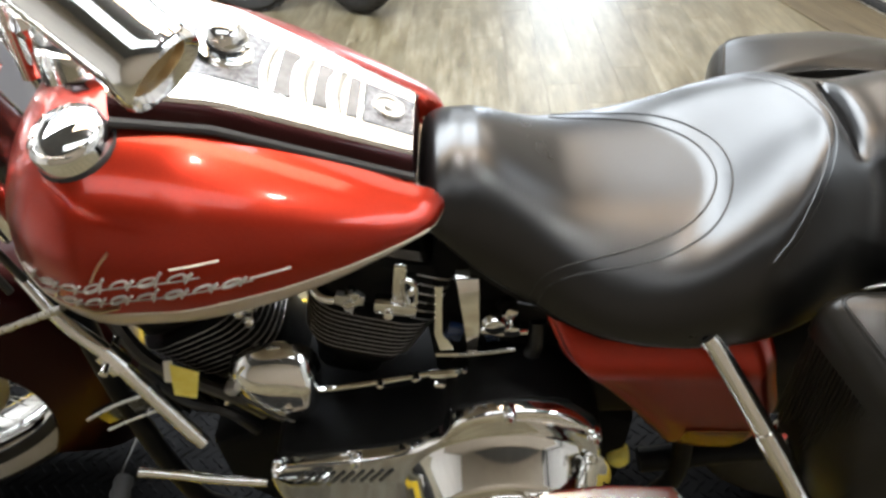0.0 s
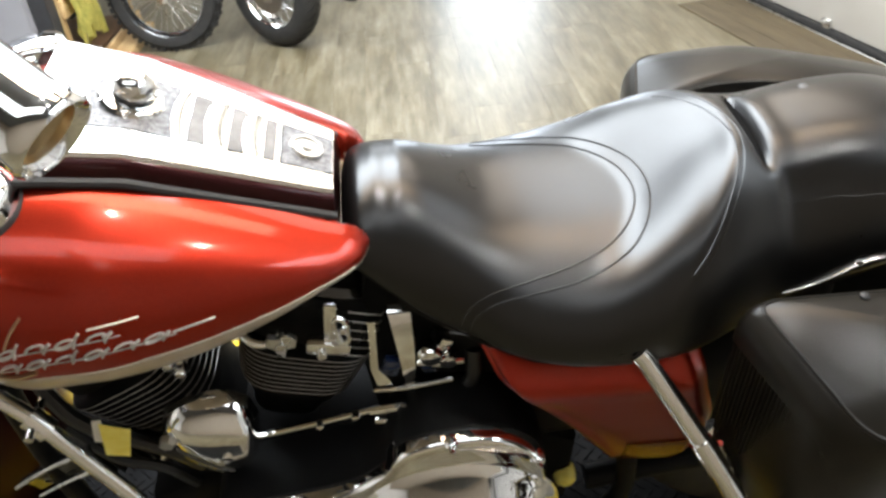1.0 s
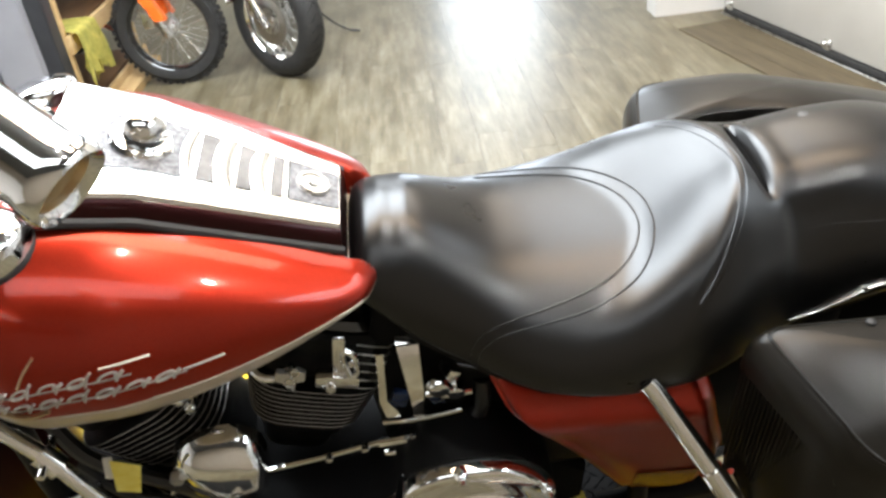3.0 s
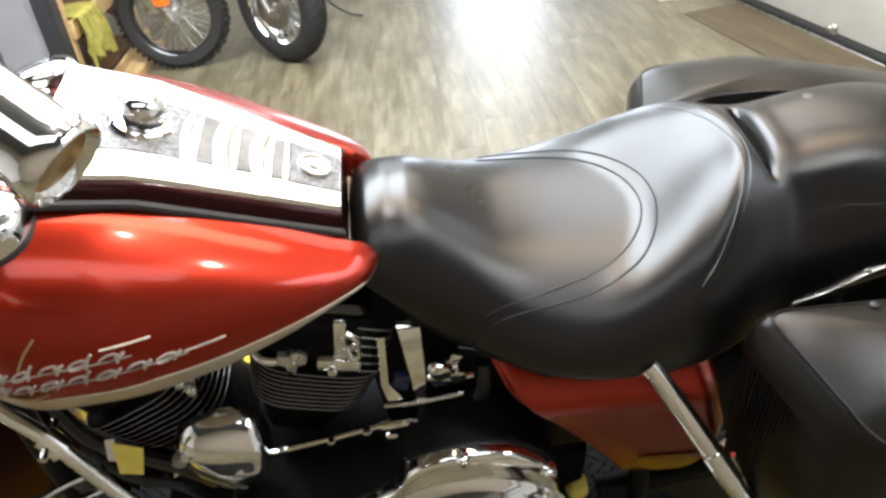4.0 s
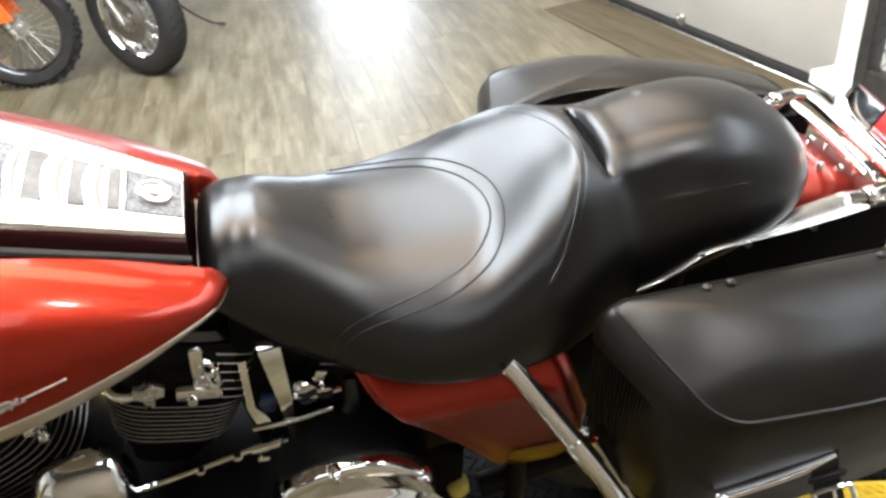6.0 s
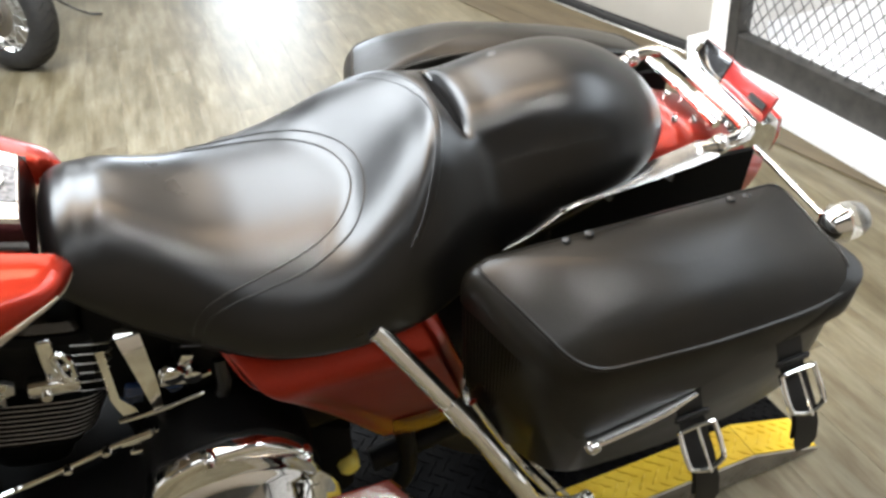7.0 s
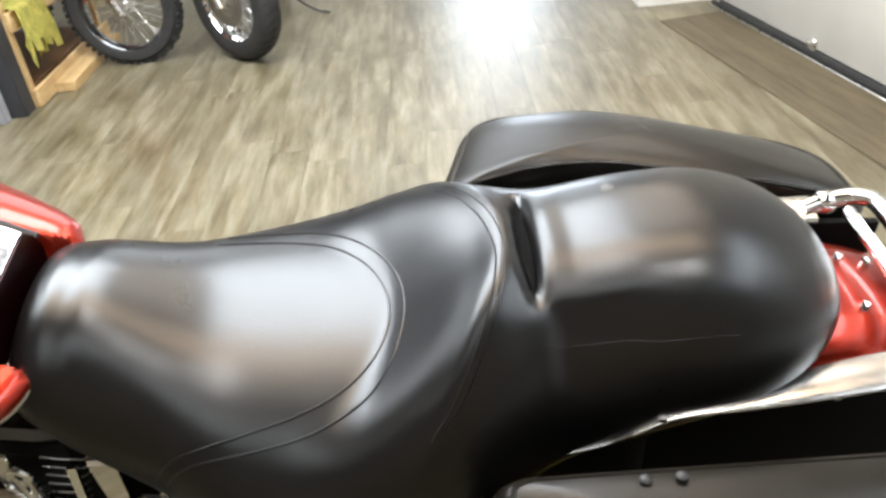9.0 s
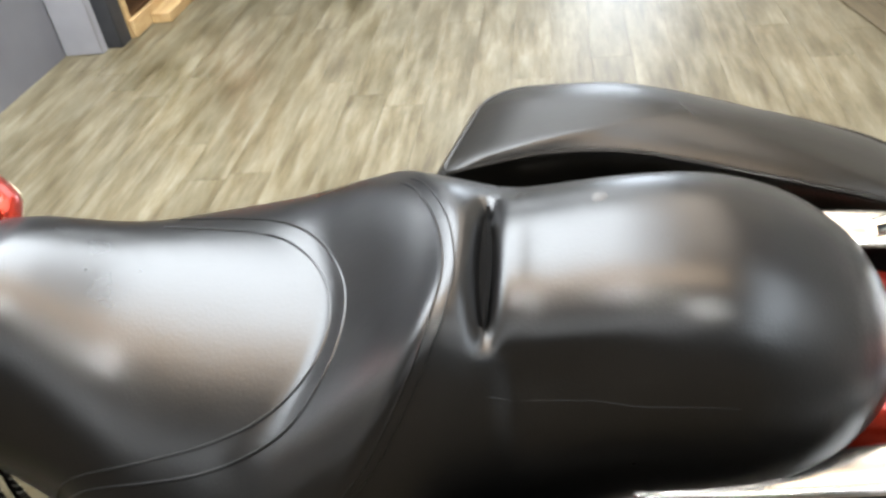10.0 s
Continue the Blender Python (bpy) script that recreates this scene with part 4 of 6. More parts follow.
rack = part("luggage_rack", tube([(0.805, -0.108, 0.783), (0.842, -0.116, 0.787), (0.872, -0.112, 0.790), (0.886, -0.09, 0.790), (0.887, 0.0, 0.790), (0.886, 0.09, 0.790), (0.872, 0.112, 0.790), (0.842, 0.116, 0.787), (0.805, 0.108, 0.783)], 0.0100, 12, 8), CHROME, bike, "chrome tube luggage rack")
part("rack_bar", tube([(0.845, -0.085, 0.796), (0.846, 0.0, 0.799), (0.845, 0.085, 0.796)], 0.007, 10), CHROME, rack)
for y in (-0.1135, 0.1135):
    part("rack_clamp", lathe([(0.0120, -0.008), (0.0135, -0.005), (0.0135, 0.005), (0.0120, 0.008)], 16, "X", at=(0.832, y, 0.786)), CHROME, rack)
# upright plate behind the rack, its red put in for the fender's reflection
plate = part("tail_plate", box(0.006, 0.162, 0.058, 0.002, 2, m=pose(0, 0, 0, 0, 24, 0), at=(0.920, -0.014, 0.796)), REFLECTEDRED, bike, "tail plate with a slot, red as the fender's reflection")
part("plate_slot", box(0.003, 0.034, 0.010, 0.001, 1, m=pose(0, 0, 0, 0, 24, 0), at=(0.9165, -0.073, 0.806)), STRAP, plate, "dark slot")
part("plate_edge", box(0.006, 0.066, 0.060, 0.002, 2, m=pose(0, 0, 0, 0, 24, 0), at=(0.9175, 0.036, 0.7955)), GLOSSBLACK, plate, "black end of the plate")
bm = tube([(0.902, -0.100, 0.784), (0.902, -0.02, 0.788), (0.902, 0.035, 0.790), (0.908, 0.066, 0.800), (0.922, 0.074, 0.813)], 0.010, 12, 8)
part("plate_bracket", bm, CHROME, plate, "chrome bracket tube")

# black sheets added to darken the gaps between fender and bags
for side in (-1, 1):
    part("gap_sheet", loft([[Vector((x, side * 0.104, z0)), Vector((x, side * 0.104, z1)), Vector((x, side * 0.112, z1)), Vector((x, side * 0.112, z0))] for x, z0, z1 in ((0.47, 0.56, 0.71), (0.56, 0.55, 0.742), (0.70, 0.54, 0.762), (0.82, 0.54, 0.764), (0.90, 0.58, 0.755))]), MATTBLACK, bike, "black sheet darkening the gap beside the fender")

# bag mounts under the rails
for side in (-1, 1):
    for x, z, r, m_ in ((0.594, 0.752, 0.0045, SATIN), (0.614, 0.756, 0.0065, BRASS), (0.667, 0.752, 0.0040, SATIN), (0.760, 0.756, 0.0045, SATIN)):
        part("bag_mount", rod((x, side * 0.108, z), (x, side * 0.121, z), r, 12), m_, bike, "small bright bag mount stud")

# rear turn signals
def signal(side):
    c = (0.915, side * 0.262, 0.738)
    s = part("turn_signal", lathe([(0.0, -0.018), (0.012, -0.016), (0.020, -0.010), (0.024, 0.0), (0.026, 0.006), (0.0245, 0.008)], 28, "X", at=c), CHROME, bike, "chrome bullet turn signal")
    part("signal_lens", lathe([(0.0245, 0.008), (0.025, 0.026), (0.021, 0.040), (0.010, 0.047), (0.0, 0.048)], 28, "X", at=c), CLEAR, s, "clear lens")
    part("signal_bulb", lathe([(0.0, 0.008), (0.007, 0.010), (0.008, 0.018), (0.0, 0.025)], 14, "X", at=c), AMBER, s, "amber bulb")
    part("signal_stem", rod((0.912, side * 0.10, 0.748), (0.912, side * 0.242, 0.740), 0.0042), CHROME, s)
    return s


signal(-1)


# ---------------------------------------------------------------- saddlebags
def saddlebag(side):
    """Leather bag with a lid sloping outwards; side -1 is the left, the right one tapers more to the rear."""
    S = lambda x, y, z: Vector((x, -side * y, z))
    if side < 0:
        plan = [(0.430, -0.194, 0.02), (0.492, -0.350, 0.05), (0.66, -0.362, 0.06), (0.80, -0.356, 0.05), (0.893, -0.338, 0.045), (0.872, -0.190, 0.02)]
        inner = lambda x: -0.192
    else:
        plan = [(0.406, -0.190, 0.025), (0.458, -0.370, 0.06), (0.60, -0.384, 0.08), (0.735, -0.356, 0.08), (0.893, -0.262, 0.07), (0.893, -0.132, 0.03), (0.74, -0.163, 0.06), (0.57, -0.214, 0.07)]
        inner = lambda x: lerp_table(x, (0.40, 0.50, 0.57, 0.74, 0.89), (-0.192, -0.212, -0.212, -0.163, -0.132))
    bag = part("saddlebag", bmesh.new(), BAGHIDE, bike, "black leather saddlebag with buckled straps" if side < 0 else "black leather saddlebag")

    # rounded body lofted from bottom to lid
    def ring(z, grow, n=7):
        tuck = 0.018 * max(0.0, (0.66 - z) / 0.22)
        mid = Vector((0.655, -0.27))
        cs = []
        for x, y, rr in plan:
            out = Vector((x, y)) - mid
            cs.append((x + grow * (1 if out.x > 0 else -1) * min(1.0, abs(out.x) / 0.15), y + (0.3 * grow if out.y > 0 else tuck - grow), rr))
        pts = []
        for i, q in enumerate(cs):
            a, b, p = Vector(cs[i - 1][:2]), Vector(cs[(i + 1) % len(cs)][:2]), Vector(q[:2])
            d0, d1 = (a - p).normalized() * q[2], (b - p).normalized() * q[2]
            for k in range(n + 1):
                t = k / n
                pts.append((p + d0 * (1 - t) ** 2 + d1 * t**2))
        return pts

    def lid_z(y, x=0.6):
        t = (inner(x) - y) / 0.19
        return 0.802 - 0.020 * t - 0.046 * max(0, t) ** 3.0 - 0.034 * (max(0.0, x - 0.58) / 0.3) ** 2 - 0.012 * (max(0.0, 0.50 - x) / 0.08) ** 2

    rings = []
    for z, g in ((0.472, -0.040), (0.477, -0.020), (0.500, 0.0), (0.60, 0.004), (0.66, 0.002), (0.72, 0.0)):
        rings.append([S(p.x, p.y, min(z, lid_z(p.y, p.x) - 0.032)) for p in ring(z, g)])
    bm = loft(rings)
    old = bag.data
    bag.data = finish(bm, "saddlebag", BAGHIDE)
    bpy.data.meshes.remove(old)
    # lid: skirt, rolled edge and domed top
    base = ring(0.66, 0.012)
    cx = sum(p.x for p in base) / len(base)
    cy = sum(p.y for p in base) / len(base)

    def skirt_z(p):
        """Deep over the outer face, short over the ribbed front."""
        front = max(0.0, min(1.0, (0.515 - p.x) / 0.03)) * max(0.0, min(1.0, (p.y + 0.366) / 0.03))
        return (0.625 + 0.30 * (p.x - 0.515)) * (1 - front) + (lid_z(p.y, p.x) - 0.052) * front

    rings = [[S(p.x, p.y, skirt_z(p)) for p in base]]
    rings.insert(0, [S(p.x * 0.97 + cx * 0.03, p.y * 0.97 + cy * 0.03, skirt_z(p) + 0.001) for p in base])
    rings.append([S(p.x, p.y, lid_z(p.y, p.x) - 0.034) for p in base])
    for k, dz in ((0.995, -0.022), (0.982, -0.012), (0.962, -0.005), (0.94, -0.001), (0.915, 0.0), (0.80, 0.004), (0.6, 0.008), (0.35, 0.011), (0.12, 0.012)):
        rings.append([S(cx + (p.x - cx) * k, cy + (p.y - cy) * k, lid_z(cy + (p.y - cy) * k, cx + (p.x - cx) * k) + dz) for p in base])
    part("lid", loft(rings), BAGHIDE, bag, "domed leather lid with a rolled edge", angle=60)
    for k, dz, r in ((0.925, -0.0012, 0.0030),):
        loop = [S(cx + (p.x - cx) * k, cy + (p.y - cy) * k, lid_z(cy + (p.y - cy) * k, cx + (p.x - cx) * k) + dz) for p in base]
        part("piping", sweep(bmesh.new(), loop, r, 6, closed=True), BAGHIDE, bag)
    # rivets
    for x in (0.552, 0.582, 0.783, 0.808) if side < 0 else ():
        part("rivet", lathe([(0.0, 0.0022), (0.0035, 0.0018), (0.0052, 0.0004), (0.0056, -0.002)], 14), STRAP, bag, "dark metal rivet", Matrix.Translation(S(x, -0.209, lid_z(-0.209, x) + 0.0015)))
    # ribs of the front gusset
    for i in range(26):
        t = (i + 0.5) / 26
        px_, py_ = plan[0][0] + (plan[1][0] - plan[0][0]) * t - 0.005, plan[0][1] - 0.006 + (plan[1][1] + 0.03 - plan[0][1]) * t
        a = S(px_, py_, 0)
        top = lid_z(py_, px_) - 0.056
        bmr = rod((a.x, a.y, top), (a.x, a.y, 0.585 - 0.02 * math.sin(i * 0.9)), 0.0022, 6)
        part("gusset_rib", bmr, BAGHIDE, bag)
    # straps and buckles on the outer face
    for x, yo, zo in ((0.650, -0.356, 0.012), (0.790, -0.350, 0.045)) if side < 0 else ():
        flare = ((0.0, 0.650), (-0.010, 0.630), (-0.022, 0.610), (-0.040, 0.592), (-0.060, 0.574), (-0.074, 0.552), (-0.080, 0.530))
        st = part("strap", loft([[S(x - 0.018, yo + y, z + zo), S(x + 0.018, yo + y, z + zo), S(x + 0.018, yo + y - 0.003, z + zo - 0.003), S(x - 0.018, yo + y - 0.003, z + zo - 0.003)] for y, z in flare]), STRAP, bag, "black leather strap")
        part("strap_tip", loft([[S(x - k, yo + y, z + zo), S(x + k, yo + y, z + zo), S(x + k, yo + y - 0.003, z + zo - 0.003), S(x - k, yo + y - 0.003, z + zo - 0.003)] for y, z, k in ((-0.066, 0.574, 0.015), (-0.080, 0.550, 0.017), (-0.088, 0.525, 0.017), (-0.090, 0.510, 0.010))]), STRAP, bag)
        loop = [S(x + u * 0.0245, yo - 0.056 - 0.018 * v, 0.589 + zo - 0.0165 * v) for u, v in ((-1, -0.75), (-0.8, -1.0), (0.8, -1.0), (1, -0.75), (1, 0.7), (0.7, 1.0), (0.2, 1.15), (-0.2, 1.15), (-0.7, 1.0), (-1, 0.7))]
        part("buckle", sweep(bmesh.new(), smooth_path(loop, 4, True), 0.0034, 8, closed=True), CHROME, bag, "chrome buckle frame")
        part("buckle_tongue", rod(S(x, yo - 0.040, 0.606 + zo), S(x, yo - 0.082, 0.570 + zo), 0.0022, 8), CHROME, bag)
        part("strap_loop", box(0.048, 0.006, 0.010, 0.002, 1, at=S(x, yo - 0.026, 0.612 + zo)), STRAP, bag)
    # chrome trim bar
    y0 = -0.374
    bar = part("trim_bar", tube([S(0.515, y0 + 0.004, 0.624), S(0.585, y0 - 0.001, 0.643), S(0.652, y0 - 0.001, 0.662)], lambda u: 0.0085 * (1 if u < 0.7 else 1 - 0.55 * (u - 0.7) / 0.3), 8, 5, flat=0.6), CHROME, bag, "chrome trim bar")
    part("bar_bolt", lathe([(0.0, 0.006), (0.007, 0.004), (0.0095, 0.0), (0.0095, -0.006)], 14), CHROME, bag, "chrome bolt", Matrix.Translation(S(0.519, y0 - 0.004, 0.624)) @ pose(0, 0, 0, 90 * -side, 0, 0))
    return bag


saddlebag(-1)
saddlebag(1)


# bag guards
def bag_guard(side):
    S = lambda x, y, z: Vector((x, -side * y, z))
    path = smooth_path([S(*p) for p in ((0.316, -0.196, 0.730), (0.328, -0.206, 0.716), (0.370, -0.252, 0.655), (0.411, -0.298, 0.590), (0.446, -0.336, 0.520), (0.468, -0.350, 0.475), (0.528, -0.347, 0.418), (0.560, -0.338, 0.402))], 8)
    g = part("bag_guard", sweep(bmesh.new(), path, lambda u: 0.0125 if u < 0.93 else 0.011, 12), CHROME, bike, "chrome saddlebag guard tube")
    part("guard_collar", rod(path[18], path[22], 0.0145, 14), CHROME, g)
    part("guard_rod", tube([S(0.425, -0.235, 0.575), S(0.48, -0.275, 0.45), S(0.545, -0.31, 0.33)], 0.0055, 8), CHROME, g)
    part("guard_rod", tube([S(0.470, -0.265, 0.50), S(0.515, -0.297, 0.42), S(0.562, -0.315, 0.335)], 0.003, 8), SATIN, g)
    return g


bag_guard(-1)
bag_guard(1)

# ---------------------------------------------------------------- side covers
COVER_L = ((0.430, 0.520, 0.596, 0.672, 0.745), (0.308, 0.266, 0.220, 0.166, 0.118))
COVER_R = ((0.430, 0.460, 0.520, 0.620, 0.745), (0.424, 0.436, 0.446, 0.422, 0.388))


def cover_y(x, z):
    """Outward face: a shoulder that looks up, then a flank that tucks in below, with a fold along the slanted edge."""
    y = -lerp_table(z, (0.430, 0.460, 0.520, 0.580, 0.640, 0.668, 0.680, 0.692, 0.705, 0.725, 0.745), (0.158, 0.167, 0.180, 0.190, 0.199, 0.203, 0.200, 0.189, 0.172, 0.143, 0.117)) - 0.010 * (x - 0.25) / 0.2
    xl, xr = lerp_table(z, *COVER_L), lerp_table(z, *COVER_R)
    y += 0.020 * (1 - ease((x - xl) / 0.018)) + 0.026 * (1 - ease((xr - x) / 0.022)) + 0.014 * (1 - ease((z - 0.430) / 0.012))
    fold = (x - xl - 0.030) / 0.016
    return y + 0.0035 * math.exp(-fold * fold) * ease((0.66 - z) / 0.04)


for side in (-1, 1):
    S = lambda x, y, z: Vector((x, -side * y, z))
    front = []
    for i in range(41):
        z = 0.430 + 0.315 * i / 40
        xl, xr = lerp_table(z, *COVER_L), lerp_table(z, *COVER_R)
        line = [xl + (xr - xl) * (0.5 - 0.5 * math.cos(math.pi * k / 32)) for k in range(33)]
        front.append([S(x, cover_y(x, z), z) for x in line] + [S(x, -0.115, z) for x in line[::-4]])
    cover = part("side_cover", loft(front), RED, bike, "glossy red side cover", angle=55)
    # amber strip imitates the yellow platform edge reflected in the red paint
    rows = [[S(0.328 + 0.084 * k / 10, cover_y(0.328 + 0.084 * k / 10, z) - 0.0022, z) for k in range(11)] for z in (0.442, 0.459, 0.476, 0.493, 0.510)]
    bm = loft(rows, cap=False, closed=False)
    bmesh.ops.solidify(bm, geom=bm.faces[:], thickness=0.002)
    part("reflection", bm, AMBER, cover, "dark amber reflection of the yellow edge")

# ---------------------------------------------------------------- engine
engine = part("engine", shifted(prism([(-0.36, 0.28), (-0.30, 0.20), (0.16, 0.18), (0.27, 0.26), (0.28, 0.42), (0.18, 0.50), (-0.02, 0.47), (-0.12, 0.46), (-0.24, 0.46), (-0.36, 0.40)], 0.24, 0.015), 0, -0.12, 0), MATTBLACK, bike, "black V-twin engine with bright fin edges")


def squircle(rx, ry, z, n=36, p=0.5):
    return [Vector((sgn_pow(math.cos(2 * math.pi * i / n), p) * rx, sgn_pow(math.sin(2 * math.pi * i / n), p) * ry, z)) for i in range(n)]


def cylinder(tilt, base, lab, head_fins):
    """Black finned barrel with thin bright fin edges, and a black head above it."""
    M = Matrix.Translation(base) @ pose(0, 0, 0, 0, tilt, 0)
    cyl = part("cylinder", loft([squircle(0.050, 0.060, 0.0), squircle(0.056, 0.072, 0.055), squircle(0.066, 0.088, 0.070), squircle(0.068, 0.090, 0.085), squircle(0.062, 0.080, 0.090), squircle(0.062, 0.080, 0.20)]), BLACK, bike, lab, M)
    for k in range(9):
        z, r = 0.092 + k * 0.0112, 0.079 + 0.0017 * k
        part("fin", loft([squircle(r * 0.985, r * 0.985 + 0.012, z), squircle(r, r + 0.013, z + 0.001), squircle(r, r + 0.013, z + 0.0026), squircle(r * 0.985, r * 0.985 + 0.012, z + 0.0036)]), BLACK, cyl)
        part("fin_edge", sweep(bmesh.new(), squircle(r + 0.0003, r + 0.0133, z + 0.0028), 0.0007, 4, closed=True), FINEDGE, cyl, "machined bright fin edge")
    part("head", loft([squircle(0.082, 0.088, 0.194), squircle(0.084, 0.091, 0.198), squircle(0.084, 0.091, 0.268), squircle(0.076, 0.084, 0.276)]), BLACK, cyl)
    for k in range(6 if head_fins else 0):
        z = 0.186 + 0.0165 * k
        path = [Vector((0.036 + 0.002 * (5 - k), -0.0925, z)), Vector((0.060, -0.0925, z)), Vector((0.077, -0.091, z)), Vector((0.084, -0.080, z)), Vector((0.086, -0.05, z)), Vector((0.086, 0.0, z))]
        part("head_fin", sweep(bmesh.new(), path, 0.0009, 6), SATIN, cyl, "bright head fin edge")
    part("rocker_box", loft([squircle(0.072 * k, 0.085 * k, z, 28, 0.55) for z, k in ((0.277, 0.95), (0.282, 1.0), (0.290, 0.9))]), GLOSSBLACK, cyl)
    return cyl


cylinder(20, (-0.140, 0.0, 0.500), "black finned rear cylinder", True)
cylinder(-27, (-0.246, 0.0, 0.481), "black finned front cylinder", False)
# motor mount: an upright chrome plate with an open loop beside it
bm = box(0.016, 0.006, 0.080, 0.003, 2, at=(-0.036, -0.114, 0.742), m=pose(0, 0, 0, 0, 9, 0))
box(0.056, 0.020, 0.022, 0.005, 2, at=(-0.044, -0.112, 0.706), m=pose(0, 0, 0, 0, 14, 0), bm=bm)
lathe([(0.0, -0.006), (0.006, -0.006), (0.006, 0.004), (0.0, 0.004)], 12, "Y", at=(-0.052, -0.124, 0.706), bm=bm)
mount = part("head_bracket", bm, CHROME, engine, "chrome top motor mount")
loop = [(-0.028, -0.116, 0.756), (-0.019, -0.116, 0.753), (-0.016, -0.117, 0.740), (-0.018, -0.118, 0.718), (-0.026, -0.118, 0.714), (-0.029, -0.117, 0.735)]
part("mount_loop", sweep(bmesh.new(), smooth_path(loop, 5, True), 0.0042, 8, closed=True), CHROME, mount, "chrome loop")
part("mount_web", box(0.010, 0.004, 0.010, 0.001, 1, at=(-0.022, -0.116, 0.733)), CHROME, mount)
# choke linkage: a small two-winged lever on a post
wing = [(-0.119, 0.722), (-0.112, 0.738), (-0.101, 0.731), (-0.092, 0.741), (-0.079, 0.728), (-0.083, 0.714), (-0.095, 0.716), (-0.099, 0.697), (-0.108, 0.700), (-0.106, 0.716)]
link = part("choke_linkage", shifted(prism(wing, 0.008, 0.0015), 0, -0.118, 0), SATIN, engine, "small bright choke lever")
part("lever_post", rod((-0.100, -0.122, 0.722), (-0.100, -0.095, 0.722), 0.006, 12), CHROME, link)
part("intake_pipe", tube([(-0.150, -0.085, 0.735), (-0.138, -0.108, 0.728), (-0.120, -0.112, 0.722), (-0.108, -0.1, 0.72)], 0.0065, 10), CHROME, engine, "small chrome pipe")
for x, z in ((-0.248, 0.690), (-0.232, 0.700), (-0.238, 0.672)):
    part("push_fitting", lathe([(0.0, -0.010), (0.006, -0.009), (0.009, -0.004), (0.009, 0.008), (0.0, 0.010)], 12, "Y", at=(x, -0.098, z)), CHROME, engine, "small chrome fitting")
part("intake", tube([(-0.262, -0.095, 0.690), (-0.245, -0.102, 0.702), (-0.222, -0.100, 0.704)], 0.006, 10), CHROME, engine, "small chrome intake pipe")
# black clutter ahead of and under the front cylinder
reg = part("regulator", box(0.090, 0.060, 0.085, 0.008, 2, at=(-0.375, -0.060, 0.50), m=pose(0, 0, 0, 0, -18, 0)), BLACK, bike, "black finned voltage regulator")
for k in range(6):
    part("regulator_fin", box(0.003, 0.012, 0.078, 0.0008, 1, at=(-0.41 + 0.014 * k, -0.094, 0.488 + 0.0045 * k), m=pose(0, 0, 0, 0, -18, 0)), BLACK, reg)
part("oil_filter", lathe([(0.0, -0.075), (0.030, -0.072), (0.036, -0.062), (0.036, 0.03), (0.0, 0.03)], 28, "X", at=(-0.335, -0.02, 0.40)), CHROME, bike, "chrome oil filter")
part("harness", tube([(-0.44, -0.07, 0.66), (-0.40, -0.10, 0.60), (-0.34, -0.11, 0.555), (-0.29, -0.12, 0.53), (-0.26, -0.115, 0.48)], 0.011, 8), CABLE, engine, "black wiring harness")
part("harness", tube([(-0.43, -0.085, 0.56), (-0.37, -0.115, 0.52), (-0.31, -0.125, 0.50), (-0.28, -0.12, 0.44)], 0.008, 8), CABLE, engine, "black wiring harness")
part("hex_plug", lathe([(0.0, -0.014), (0.009, -0.014), (0.011, -0.010), (0.011, 0.01), (0.0, 0.01)], 6, "Y", at=(-0.280, -0.13, 0.575)), SATIN, engine, "bright hex plug")
# bright bracket behind the rear cylinder
bm = loft([[Vector((x0, y, z)), Vector((x1, y, z)), Vector((x1, y + 0.012, z + 0.004)), Vector((x0, y + 0.012, z + 0.004))] for x0, x1, y, z in ((0.033, 0.061, -0.100, 0.737), (0.034, 0.061, -0.104, 0.732), (0.040, 0.059, -0.116, 0.660), (0.043, 0.052, -0.126, 0.597), (0.043, 0.050, -0.126, 0.592))])
b1 = part("frame_bracket", bm, CHROME, bike, "chrome frame bracket")
part("hose_fitting", lathe([(0.0, -0.014), (0.013, -0.012), (0.017, -0.006), (0.017, 0.004), (0.013, 0.014), (0.0, 0.014)], 16, "Y", at=(0.079, -0.112, 0.668)), CHROME, b1, "chrome hose fitting")
part("hose_fitting", lathe([(0.0, -0.010), (0.011, -0.008), (0.012, 0.006), (0.0, 0.01)], 14, "Y", at=(0.100, -0.116, 0.657)), CHROME, b1, "chrome hose fitting")
part("cable_end", tube([(0.060, -0.11, 0.648), (0.09, -0.114, 0.645), (0.120, -0.110, 0.642)], 0.0045, 8), CHROME, b1)
bm = tube([(-0.010, -0.122, 0.570), (0.025, -0.126, 0.578), (0.068, -0.122, 0.576)], 0.0065, 8)
box(0.022, 0.014, 0.022, 0.003, 2, at=(0.044, -0.128, 0.578), bm=bm)
part("clamp", bm, CHROME, b1, "chrome hose clamp")
part("clamp", tube([(-0.006, -0.124, 0.548), (0.02, -0.128, 0.550), (0.035, -0.126, 0.552)], 0.004, 8), CHROME, b1, "chrome hose clamp")
part("neck_plate", loft([[Vector((x0, y, z)), Vector((x1, y, z)), Vector((x1, y + 0.005, z)), Vector((x0, y + 0.005, z))] for x0, x1, y, z in ((0.006, 0.016, -0.098, 0.722), (0.004, 0.013, -0.104, 0.690), (0.000, 0.010, -0.112, 0.645), (0.004, 0.022, -0.116, 0.625), (0.006, 0.024, -0.118, 0.618))]), CHROME, b1, "thin chrome neck strip")
part("blue_connector", box(0.024, 0.014, 0.030, 0.004, 2, at=(0.026, -0.104, 0.640), m=pose(0, 0, 0, 0, 20, 0)), BLUEPLASTIC, b1, "dark blue plastic connector")
